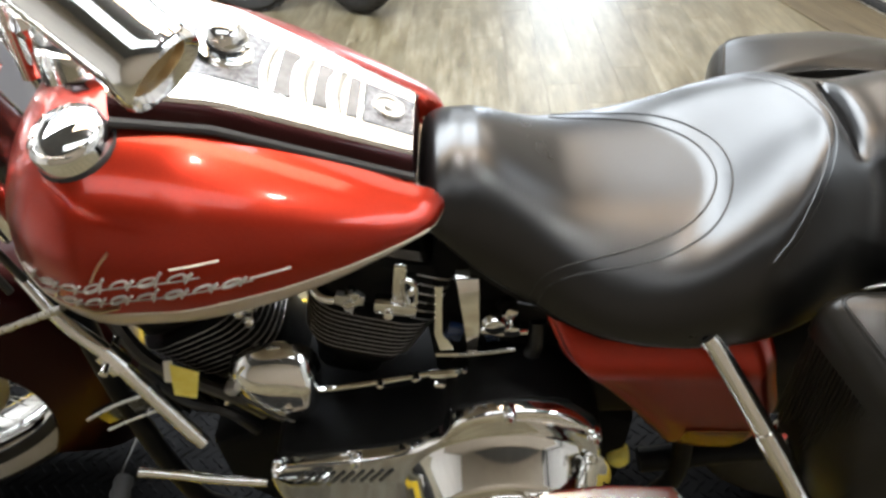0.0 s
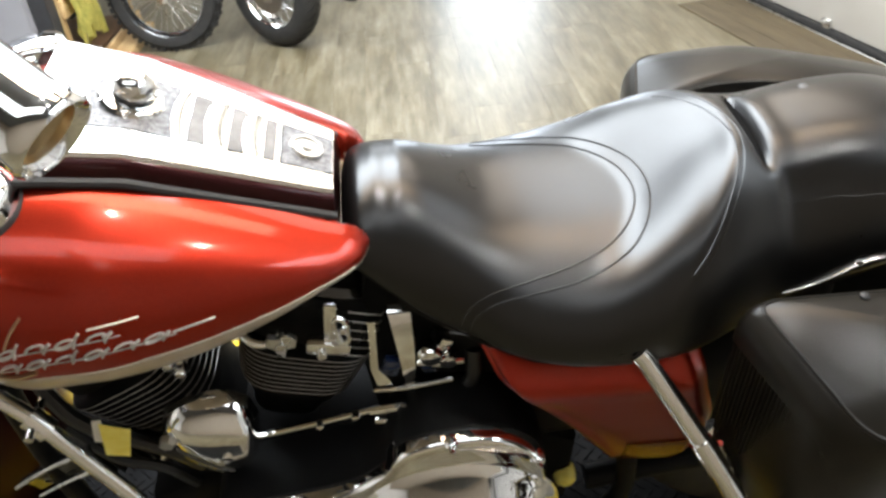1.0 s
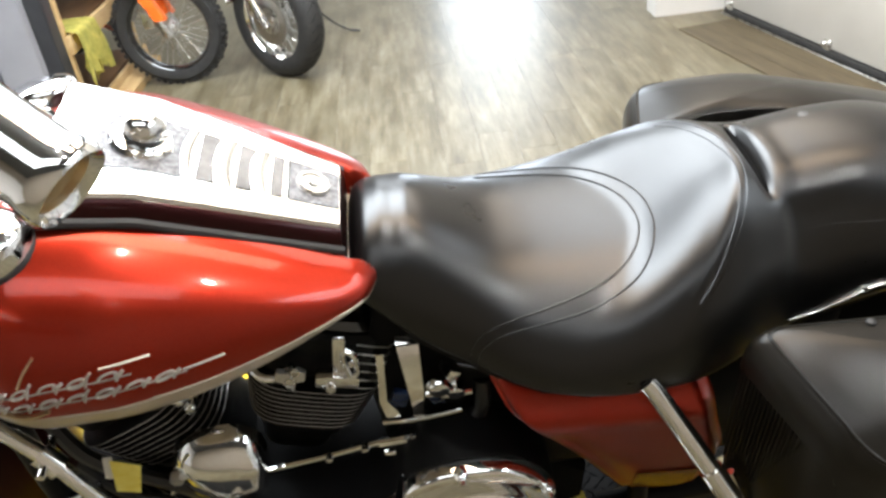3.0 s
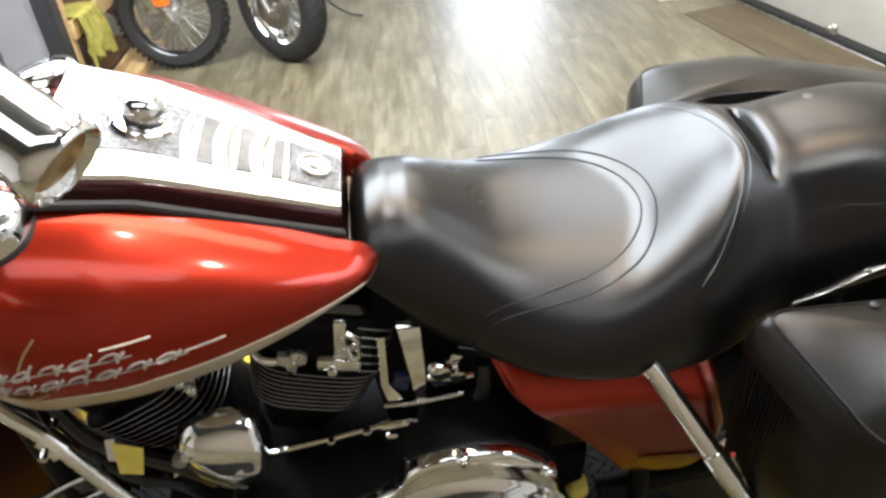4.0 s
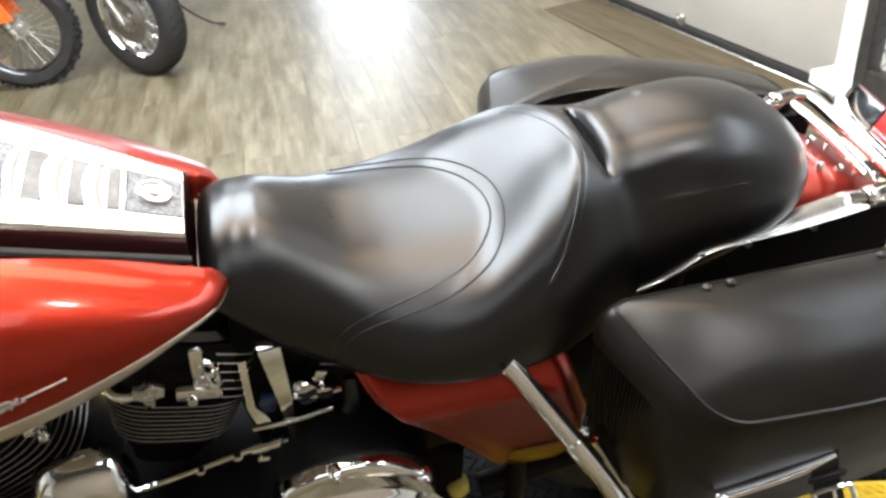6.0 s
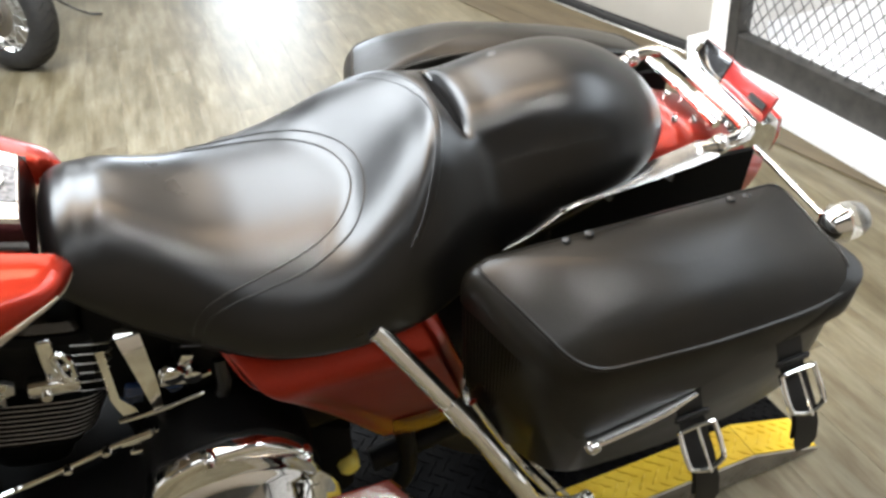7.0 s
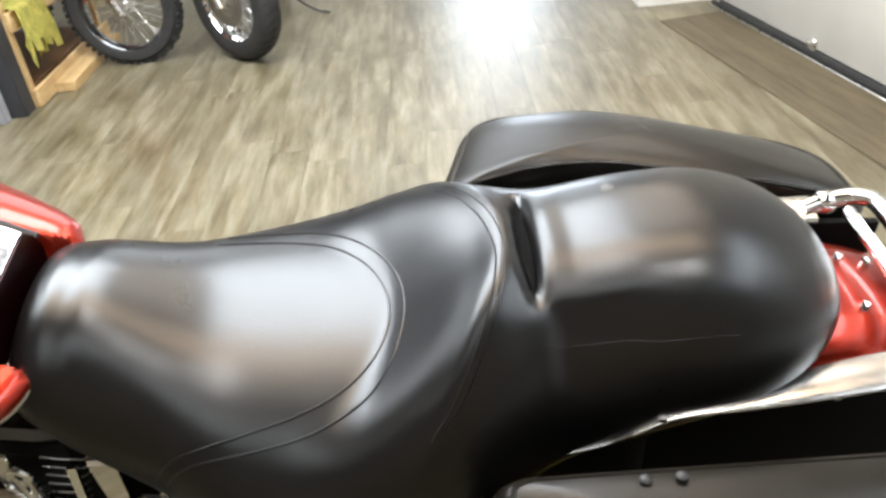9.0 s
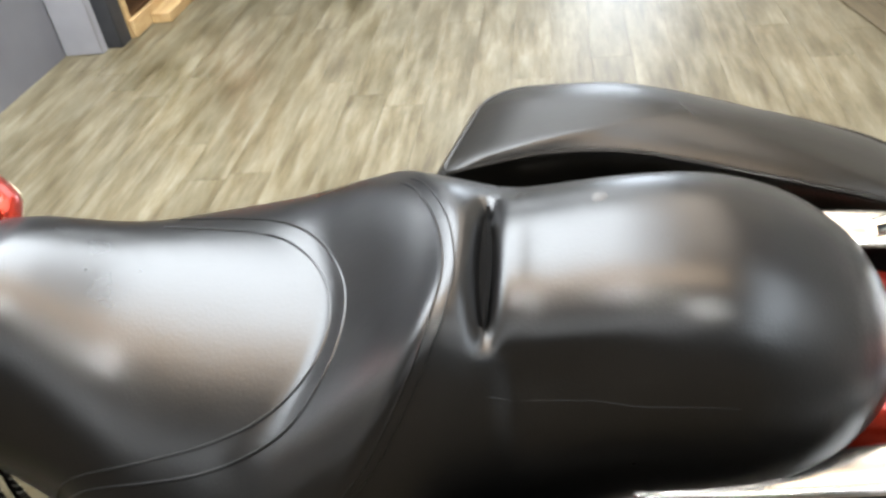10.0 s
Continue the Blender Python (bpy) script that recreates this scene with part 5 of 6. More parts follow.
part("blue_connector", box(0.020, 0.012, 0.022, 0.004, 2, at=(0.074, -0.110, 0.640), m=pose(0, 0, 0, 0, -15, 0)), BLUEPLASTIC, b1, "dark blue plastic connector")
part("side_tab", box(0.016, 0.008, 0.024, 0.003, 2, at=(0.098, -0.112, 0.680), m=pose(0, 0, 0, 0, 25, 0)), CHROME, b1, "small chrome tab")
part("low_rod", tube([(0.0, -0.12, 0.612), (0.045, -0.124, 0.616), (0.104, -0.120, 0.618)], 0.0032, 8), CHROME, b1, "chrome linkage rod")
part("hose", tube([(0.135, -0.10, 0.65), (0.128, -0.115, 0.605), (0.09, -0.118, 0.568), (0.0, -0.11, 0.545)], 0.011, 10), CABLE, engine, "black hose")
# shift rod
bm = tube([(-0.172, -0.122, 0.542), (-0.10, -0.124, 0.556), (-0.010, -0.122, 0.572)], 0.0040, 8)
lathe([(0.0, -0.008), (0.0065, -0.006), (0.0065, 0.006), (0.0, 0.008)], 12, "Y", at=(-0.030, -0.126, 0.568), bm=bm)
lathe([(0.0, -0.008), (0.0055, -0.006), (0.0055, 0.006), (0.0, 0.008)], 12, "Y", at=(-0.080, -0.128, 0.560), bm=bm)
part("shift_rod", bm, CHROME, engine, "chrome shift rod")

# horn cover: a domed shell with a square flank on one side and a flat front below the ridge
HORN_Z = (0.500, 0.508, 0.519, 0.530, 0.548, 0.578, 0.592, 0.604, 0.614, 0.622, 0.627)
HORN_L = (0.022, 0.042, 0.058, 0.067, 0.075, 0.080, 0.075, 0.069, 0.056, 0.036, 0.012)
HORN_R = (0.006, 0.016, 0.030, 0.041, 0.044, 0.046, 0.045, 0.042, 0.035, 0.024, 0.010)
HORN_Y = (0.146, 0.150, 0.152, 0.153, 0.154, 0.153, 0.149, 0.142, 0.132, 0.120, 0.108)


def horn_point(z, a):
    c, s_ = math.cos(a), math.sin(a)
    p = 0.42 + 0.50 * ease((z - 0.570) / 0.05) if c > 0 else 0.85
    x = -0.210 + sgn_pow(c, p) * lerp_table(z, HORN_Z, HORN_R if c > 0 else HORN_L)
    y = -0.100 - (lerp_table(z, HORN_Z, HORN_Y) - 0.100) * max(0.0, s_) ** p
    return Vector((x, y, z))


rows = [[horn_point(0.500 + 0.127 * k / 30, math.pi * i / 40) for i in range(41)] for k in range(31)]
horn = part("horn_cover", loft(rows), CHROME, bike, "chrome horn cover with a domed top", angle=40)
for i in range(4):
    path = [horn_point(0.560 - 0.0125 * i - 0.022 * k / 6, radians(140 - 9 * i - 30 * math.sin(k / 6 * 1.4))) for k in range(7)]
    part("horn_slot", sweep(bmesh.new(), path, 0.0034, 6), GLOSSBLACK, horn, "dark slot")

# primary cover
def outline(pts, per=4):
    return [(p.x, p.z) for p in smooth_path([(x, 0, z) for x, z in pts], per, True)]


prim_pts = [(-0.245, 0.40), (-0.238, 0.462), (-0.17, 0.482), (-0.06, 0.500), (-0.005, 0.535), (0.03, 0.580), (0.09, 0.598), (0.155, 0.588), (0.198, 0.545), (0.215, 0.48), (0.21, 0.40), (0.18, 0.32), (0.10, 0.265), (-0.05, 0.255), (-0.17, 0.275), (-0.225, 0.33)]
part("primary_inner", prism(outline(prim_pts), 0.09, 0.006), BLACK, engine, "black inner primary case", Matrix.Translation((0.004, -0.185, 0.006)))
rings = []
cx, cz = 0.0, 0.42
base = outline(prim_pts, 5)
for k, y in ((1.0, -0.172), (1.0, -0.197), (0.99, -0.203), (0.975, -0.205), (0.90, -0.2055), (0.6, -0.206), (0.2, -0.206)):
    rings.append([Vector((cx + (x - cx) * k, y, cz + (z - cz) * k)) for x, z in base])
primary = part("primary_cover", loft(rings), CHROME, bike, "polished chrome primary cover", angle=50)
# derby cover and its ribs
boss = part("boss", lathe([(0.150, 0.004), (0.147, -0.001), (0.143, -0.005), (0.137, -0.014), (0.118, -0.052), (0.114, -0.057), (0.106, -0.059), (0.0, -0.060)], 64, "Y", at=(0.088, -0.205, 0.400)), CHROME, primary, "chrome boss round the derby cover")
part("derby_cover", lathe([(0.0, -0.012), (0.060, -0.010), (0.090, -0.006), (0.097, 0.0), (0.097, 0.006)], 48, "Y", at=(0.088, -0.265, 0.400)), CHROME, boss, "round chrome derby cover")
for k in range(5):
    a = radians(90 + 72 * k)
    part("derby_bolt", lathe([(0.0, -0.006), (0.005, -0.006), (0.0065, -0.004), (0.0065, 0.004)], 10, "Y", at=(0.088 + 0.080 * math.cos(a), -0.273, 0.400 + 0.080 * math.sin(a))), SATIN, boss, "small chrome bolt")
for x, z in ((-0.230, 0.470), (-0.118, 0.489), (0.092, 0.594), (0.203, 0.535), (0.210, 0.42)):
    part("cover_bolt", lathe([(0.0, -0.012), (0.004, -0.012), (0.005, -0.006), (0.007, -0.006), (0.0095, -0.003), (0.0095, 0.012)], 8, "Y", at=(x, -0.205, z)), CHROME, primary, "chrome cover bolt")
for i in range(10):
    x = -0.212 + i * 0.0135
    part("louvre", sweep(bmesh.new(), [Vector((x, -0.206, 0.438)), Vector((x + 0.020, -0.206, 0.462 + 0.0005 * i))], 0.0032, 6), GLOSSBLACK, primary, "black louvre rib")
# rider's floorboard and shifter
fb = part("floorboard", box(0.30, 0.10, 0.022, 0.008, 2, at=(-0.33, -0.30, 0.345)), CHROME, bike, "chrome-edged rider floorboard")
part("board_pad", box(0.27, 0.082, 0.010, 0.004, 2, at=(-0.33, -0.30, 0.360)), RUBBER, fb, "ribbed black rubber pad")
part("shift_lever", tube([(-0.255, -0.200, 0.430), (-0.327, -0.202, 0.447), (-0.385, -0.204, 0.468), (-0.425, -0.206, 0.480)], 0.0065, 10), CHROME, bike, "chrome heel-toe shifter")
part("shift_peg", lathe([(0.0, -0.035), (0.012, -0.035), (0.014, -0.030), (0.012, -0.022), (0.014, -0.014), (0.012, -0.006), (0.014, 0.002), (0.012, 0.010), (0.0, 0.012)], 16, "Y", at=(-0.440, -0.225, 0.482)), RUBBER, bike, "ribbed black rubber shifter peg")
# a black fairing with bright edges low behind the front fender
cowl = part("lower_cowl", prism([(-0.520, 0.484), (-0.460, 0.522), (-0.400, 0.548), (-0.395, 0.512), (-0.450, 0.488), (-0.500, 0.459)], 0.010, 0.002), GLOSSBLACK, bike, "gloss black lower cowl with bright edges", Matrix.Translation((0, -0.115, 0)))
part("cowl_edge", tube([(-0.522, -0.008, 0.486), (-0.462, -0.008, 0.524), (-0.402, -0.008, 0.550)], 0.0026, 6), SATIN, cowl)
part("cowl_edge", tube([(-0.500, -0.008, 0.458), (-0.450, -0.008, 0.486), (-0.397, -0.008, 0.511)], 0.0022, 6), SATIN, cowl)
# passenger board: chrome boat shape below the side cover
pb = part("passenger_board", loft([[Vector((0.210 + sx * k, -0.297 + sy * k, z + 0.098)) for sx, sy in ((-0.115, -0.03), (-0.10, 0.035), (0.0, 0.045), (0.09, 0.04), (0.112, 0.0), (0.09, -0.042), (0.0, -0.048), (-0.09, -0.045))] for z, k in ((0.372, 0.9), (0.378, 1.0), (0.396, 1.0), (0.402, 0.94), (0.402, 0.86))]), CHROME, bike, "chrome passenger footboard")
part("board_pad", loft([[Vector((0.210 + sx * k, -0.297 + sy * k, z + 0.098)) for sx, sy in ((-0.115, -0.03), (-0.10, 0.035), (0.0, 0.045), (0.09, 0.04), (0.112, 0.0), (0.09, -0.042), (0.0, -0.048), (-0.09, -0.045))] for z, k in ((0.401, 0.84), (0.406, 0.82), (0.406, 0.5))]), SILVER, pb, "bright board insert")
# frame
for side in (-1, 1):
    s = side
    part("frame_tube", tube([(-0.46, s * 0.05, 0.80), (-0.47, s * 0.09, 0.62), (-0.44, s * 0.12, 0.32), (-0.36, s * 0.13, 0.21), (0.0, s * 0.13, 0.17), (0.30, s * 0.13, 0.20), (0.36, s * 0.12, 0.35), (0.28, s * 0.11, 0.60), (0.10, s * 0.09, 0.72)], 0.016, 10), BLACK, bike, "black frame tube")
    part("swingarm", tube([(0.30, s * 0.11, 0.30), (0.50, s * 0.10, 0.31), (0.70, s * 0.10, RWZ)], 0.02, 10), BLACK, bike)
part("oil_tank", box(0.20, 0.24, 0.22, 0.03, 3, at=(0.26, 0, 0.55)), BLACK, bike)
part("battery_box", box(0.24, 0.2, 0.12, 0.02, 2, at=(0.20, 0, 0.63)), BLACK, bike)
part("backbone", tube([(-0.44, 0, 0.86), (-0.2, 0, 0.80), (0.05, 0, 0.72), (0.25, 0, 0.66)], 0.045, 12), GLOSSBLACK, bike)
part("electrics_cover", loft([[Vector((0.075 + sx * k, y, 0.63 + sz * k)) for sx, sz in ((-0.075, -0.16), (-0.09, 0.05), (-0.06, 0.16), (0.02, 0.14), (0.12, 0.06), (0.13, -0.12))] for y, k in ((-0.085, 0.9), (-0.078, 1.0), (0.078, 1.0), (0.085, 0.9))]), MATTBLACK, bike, "black electrics cover")
part("inner_fender", box(0.30, 0.25, 0.30, 0.02, 2, at=(0.44, 0.0, 0.585)), BLACK, bike)
# small round yellow piece low behind the side cover
part("yellow_piece", lathe([(0.0, -0.020), (0.010, -0.019), (0.016, -0.014), (0.018, -0.004), (0.018, 0.010), (0.0, 0.012)], 20, "Y", at=(0.263, -0.117, 0.334)), YELLOWTAG, bike, "small round yellow piece")
part("gearbox", box(0.24, 0.24, 0.20, 0.03, 3, at=(0.16, 0.01, 0.34)), BLACK, bike)
# engine guard: chrome tube sloping down in front of the engine
def engine_guard(side):
    S = lambda x, y, z: Vector((x, -side * y, z))
    path = smooth_path([S(*p) for p in ((-0.530, -0.060, 0.735), (-0.480, -0.100, 0.687), (-0.429, -0.125, 0.641), (-0.379, -0.150, 0.561), (-0.333, -0.173, 0.496))], 8)
    g = part("engine_guard", sweep(bmesh.new(), path, lambda u: 0.0112 if u < 0.94 else 0.0100, 12), CHROME, bike, "chrome engine guard tube")
    part("guard_collar", rod(path[15], path[18], 0.0165, 14), CHROME, g)
    part("guard_bolt", lathe([(0.0, -0.03), (0.006, -0.03), (0.006, 0.03), (0.0, 0.03)], 10, "Y", at=path[16]), CHROME, g)
    part("guard_stay", rod(S(-0.455, -0.12, 0.735), S(-0.60, -0.10, 0.66), 0.005, 8), SATIN, g)
    return g


engine_guard(-1)
engine_guard(1)
# yellow tag hanging on the frame
tg = part("price_tag", shifted(prism([(-0.337, 0.656), (-0.304, 0.637), (-0.324, 0.578), (-0.352, 0.588)], 0.0012), 0, -0.154, 0), YELLOWTAG, bike, "yellow card tag on the frame")
part("tag_back", prism([(-0.346, 0.658), (-0.334, 0.659), (-0.344, 0.610), (-0.358, 0.614)], 0.0012), PAPER, tg, "white card", Matrix.Translation((0, -0.150, 0)))

# ---------------------------------------------------------------- front end
FWX, FWZ = -0.95, 0.325
STEER = Matrix.Translation((FWX, 0, 0)) @ pose(0, 0, 0, 0, 0, 24) @ Matrix.Translation((-FWX, 0, 0))
fw = wheel(bike, "front_wheel", FWX, FWZ, 0.323, 0.13, 0.222, True)
STEER_LOW = Matrix.Translation((0.01, 0.08, 0.015)) @ STEER
fw.matrix_basis = STEER_LOW @ fw.matrix_basis
# the shade on this fender is put into its colour
ffen = part("front_fender", loft([fender_ring(radians(-95 + 218 * i / 44), 0.395, 0.122, FWX, FWZ, 17, 0.17) for i in range(45)]), DARKENEDRED, bike, "red front fender darkened for its shade", Matrix.Translation((0.0, 0.025, 0.0)) @ STEER)
part("fender_strut", tube([(FWX, -0.10, FWZ), (FWX + 0.06, -0.105, FWZ + 0.15), (FWX + 0.13, -0.1, FWZ + 0.29)], 0.008, 8), CHROME, ffen)
for s in (-1, 1):
    part("fork_leg", rod((FWX, s * 0.12, FWZ - 0.03), (FWX + 0.44 * 0.62, s * 0.12, FWZ + 0.62), 0.03, 20), CHROME, bike, "chrome fork leg", STEER_LOW)
    part("fork_cover", rod((FWX + 0.13, s * 0.12, FWZ + 0.30), (FWX + 0.29, s * 0.12, FWZ + 0.66), 0.038, 20), CHROME, bike, "chrome fork cover", STEER)
nac = part("headlamp_nacelle", loft([[Vector((x, y * k, 0.90 + z * k)) for y, z in [(0.12 * math.cos(2 * math.pi * i / 24), 0.11 * math.sin(2 * math.pi * i / 24)) for i in range(24)]] for x, k in ((-0.58, 0.35), (-0.62, 0.75), (-0.68, 0.95), (-0.78, 1.0), (-0.82, 0.92))]), CHROME, bike, "chrome headlamp nacelle", STEER)
part("headlamp_lens", lathe([(0.10, 0.0), (0.08, -0.015), (0.0, -0.022)], 32, "X", at=(-0.82, 0, 0.90)), CLEAR, nac)
bar = part("handlebar", tube([(-0.30, -0.40, 1.08), (-0.36, -0.375, 1.105), (-0.52, -0.26, 1.13), (-0.585, -0.13, 1.07), (-0.60, 0.0, 1.04), (-0.585, 0.13, 1.07), (-0.52, 0.26, 1.13), (-0.36, 0.375, 1.105), (-0.30, 0.40, 1.08)], 0.0127, 12, 8), CHROME, bike, "wide chrome handlebar")
for s in (-1, 1):
    part("grip", rod((-0.275, s * 0.41, 1.072), (-0.37, s * 0.368, 1.108), 0.019, 16), RUBBER, bar, "black rubber grip")
    part("control_housing", rod((-0.375, s * 0.366, 1.108), (-0.43, s * 0.325, 1.122), 0.026, 16), CHROME, bar)

# bar clamps, cables and fork covers behind the dash
part("bar_riser", rod((-0.50, -0.045, 0.97), (-0.53, -0.045, 1.05), 0.017, 16), CHROME, bar, "chrome bar riser")
part("bar_riser", rod((-0.50, 0.045, 0.97), (-0.53, 0.045, 1.05), 0.017, 16), CHROME, bar, "chrome bar riser")
part("riser_clamp", rod((-0.535, -0.075, 1.055), (-0.535, 0.075, 1.055), 0.023, 16), CHROME, bar, "chrome clamp")
for k in range(3):
    y = -0.13 - 0.018 * k
    part("cable", tube([(-0.47 - 0.01 * k, y, 0.80), (-0.49, y - 0.01, 0.95), (-0.52, y, 1.05), (-0.55, y + 0.04, 1.12)], 0.005, 8), CABLE, bar, "black control cable")
part("brake_line", tube([(-0.48, -0.105, 0.84), (-0.50, -0.115, 0.96), (-0.54, -0.10, 1.06)], 0.0045, 8), SATIN, bar, "braided brake line")
part("bar_switch", rod((-0.415, 0.0, 1.10), (-0.425, 0.0, 0.99), 0.009, 14), CHROME, bar, "chrome stalk")
part("fork_cap", lathe([(0.0, 0.016), (0.012, 0.012), (0.017, 0.0), (0.012, -0.012), (0.0, -0.016)], 18), CHROME, bar, "round chrome cap", pose(-0.402, 0.0, 1.055))
part("fork_shroud", tube([(-0.372, 0.0, 1.085), (-0.382, -0.005, 1.04), (-0.388, 0.0, 0.99)], 0.012, 12), SATIN, bar, "pale fork shroud")
for s in (-1, 1):
    part("fork_tube", rod((-0.462, s * 0.105, 0.86), (-0.492, s * 0.105, 1.035), 0.021, 20), CHROME, bike, "chrome fork tube")
    part("fork_nut", lathe([(0.0, 0.016), (0.014, 0.014), (0.022, 0.006), (0.024, -0.010)], 8), CHROME, bike, "chrome fork top nut", pose(-0.493, s * 0.105, 1.040))
part("steering_head", rod((-0.46, 0, 0.78), (-0.53, 0, 0.97), 0.045, 18), GLOSSBLACK, bike, "black steering head")

# ---------------------------------------------------------------- side stand
part("side_stand", tube([(-0.20, -0.14, 0.18), (-0.22, -0.22, 0.09), (-0.23, -0.30, -0.055)], 0.011, 10), CHROME, bike, "chrome side stand")
part("exhaust", tube([(-0.36, 0.13, 0.48), (-0.40, 0.17, 0.34), (-0.2, 0.18, 0.22), (0.3, 0.19, 0.2), (1.0, 0.2, 0.22)], 0.04, 16), CHROME, bike, "chrome exhaust pipe")

# chrome bullet housing on the left grip end of the bar, with its open mouth towards the rider
A = Vector((0.735, -0.399, -0.548))
M = Matrix.Translation((-0.108, -0.359, 1.212)) @ A.to_track_quat("Z", "Y").to_matrix().to_4x4()
bul = part("bullet_housing", lathe([(0.021, -0.006), (0.0245, -0.001), (0.0275, 0.001), (0.0295, -0.002), (0.0295, -0.012), (0.0275, -0.018), (0.0275, -0.10), (0.024, -0.15), (0.014, -0.18), (0.0, -0.188)], 40), CHROME, bike, "chrome bullet-shaped bar housing", M)
# dull gold colour puts the room's reflection into the cup
part("mouth", lathe([(0.0, -0.016), (0.012, -0.015), (0.0205, -0.010), (0.0212, -0.005)], 32), BRASS, bul, "dull gold reflection inside")

# ---------------------------------------------------------------- lift platform of tread plate
lift = thing("lift_platform", "low black tread-plate lift platform with worn yellow edges", "platform", pose(0, 0, 0))
PY0, PY1, PH = -0.072, 0.80, 0.06
PX0, PXJ, PX1, PX2 = -1.75, -0.712, 1.03, 1.19


def lugs(x0, x1, y0, y1, z, zs=None, pitch=0.030, size=0.0105):
    """Raised tread lozenges, turned by turns; zs gives the height by x."""
    bm = bmesh.new()
    i = 0
    x = x0 + pitch * 0.4
    while x < x1 - 0.008:
        j = 0
        y = y0 + pitch * (0.35 + 0.5 * (i % 2))
        while y < y1 - 0.008:
            a = radians(45 if (i + j) % 2 else -45)
            c, s = math.cos(a), math.sin(a)
            top = (zs(x) if zs else z)
            vs = []
            for u, v, h in ((-1, 0, 0), (0, -0.33, 0), (1, 0, 0), (0, 0.33, 0), (-0.55, 0, 0.0022), (0, -0.14, 0.0026), (0.55, 0, 0.0022), (0, 0.14, 0.0026)):
                px_, py_ = u * size * 1.25, v * size
                vs.append(bm.verts.new((x + px_ * c - py_ * s, y + px_ * s + py_ * c, top + h)))
            for k in range(4):
                bm.faces.new((vs[k], vs[(k + 1) % 4], vs[4 + (k + 1) % 4], vs[4 + k]))
            bm.faces.new(vs[4:8])
            y += pitch
            j += 1
        x += pitch * 0.5
        i += 1
    return bm


YB = PY0 + 0.082
ramp_z = lambda x: PH - (PH - 0.006) * max(0.0, (x - PX1)) / (PX2 - PX1)


def slab(x0, x1, y0, y1, z0, z1):
    return box(x1 - x0, y1 - y0, z1 - z0, 0.0012, 1, at=((x0 + x1) / 2, (y0 + y1) / 2, (z0 + z1) / 2))


def wedge(y0, y1):
    bm = bmesh.new()
    pts = [(PX1 + 0.001, 0.0), (PX2, 0.0), (PX2, 0.006), (PX1 + 0.001, PH)]
    a = [bm.verts.new((x, y0, z)) for x, z in pts]
    b = [bm.verts.new((x, y1, z)) for x, z in pts]
    bm.faces.new(a), bm.faces.new(b[::-1])
    for k in range(4):
        bm.faces.new((a[k], b[k], b[(k + 1) % 4], a[(k + 1) % 4]))
    return bm


for nm, x0, x1 in (("front_deck", PX0, PXJ - 0.004), ("deck", PXJ + 0.004, PX1)):
    d = part(nm, slab(x0, x1, YB + 0.0005, PY1 - 0.0825, 0.0, PH), PLATEBLACK, lift, "black painted tread plate", smooth=False)
    tagged(part("tread_pattern", lugs(x0, x1, YB, PY1 - 0.083, PH), PLATEBLACK, d, smooth=False), kind="stuff")
    for y0, y1 in ((PY0, YB), (PY1 - 0.082, PY1)):
        e = part("edge_strip", slab(x0, x1, y0, y1, 0.0, PH), PLATEYELLOW, lift, "scuffed yellow tread-plate edge", smooth=False)
        tagged(part("tread_pattern", lugs(x0, x1, y0, y1, PH), PLATEYELLOW, e, smooth=False), kind="stuff")
part("joint_strip", slab(PXJ - 0.003, PXJ + 0.003, PY0 + 0.01, PY1 - 0.01, 0.03, PH - 0.004), DARKSTEEL, lift, "worn steel joint strip")
r = part("ramp", wedge(YB + 0.0005, PY1 - 0.0825), PLATEBLACK, lift, "black tread-plate ramp", smooth=False)
tagged(part("tread_pattern", lugs(PX1, PX2, YB, PY1 - 0.083, 0, ramp_z), PLATEBLACK, r, smooth=False), kind="stuff")
for y0, y1 in ((PY0, YB), (PY1 - 0.082, PY1)):
    e = part("ramp_edge", wedge(y0, y1), PLATEYELLOW, lift, "scuffed yellow ramp edge", smooth=False)
    tagged(part("tread_pattern", lugs(PX1, PX2, y0, y1, 0, ramp_z), PLATEYELLOW, e, smooth=False), kind="stuff")
# bare tread-plate skirt along the side
bm = bmesh.new()
pts = [(PX0, 0.0), (PX2, 0.0), (PX2, 0.005), (PX1, PH - 0.002), (PX0, PH - 0.002)]
a = [bm.verts.new((x, PY0 - 0.006, z)) for x, z in pts]
b = [bm.verts.new((x, PY0 - 0.0005, z)) for x, z in pts]
bm.faces.new(a), bm.faces.new(b[::-1])
for k in range(5):
    bm.faces.new((a[k], b[k], b[(k + 1) % 5], a[(k + 1) % 5]))
sk = part("side_skirt", bm, PLATEBARE, lift, "bare metal tread-plate skirt", smooth=False)
bm = lugs(PX0, PX1, -0.003, PH - 0.008, 0.0, None, 0.026, 0.009)
bmesh.ops.transform(bm, matrix=Matrix.Translation((0, PY0 - 0.0055, 0)) @ pose(0, 0, 0, 90, 0, 0), verts=bm.verts[:])
tagged(part("tread_pattern", bm, PLATEBARE, sk, smooth=False), kind="stuff")
bm = lugs(PX1, PX2 - 0.06, -0.003, 0.03, 0.0, None, 0.026, 0.009)
bmesh.ops.transform(bm, matrix=Matrix.Translation((0, PY0 - 0.0055, 0)) @ pose(0, 0, 0, 90, 0, 0), verts=bm.verts[:])
tagged(part("tread_pattern", bm, PLATEBARE, sk, smooth=False), kind="stuff")
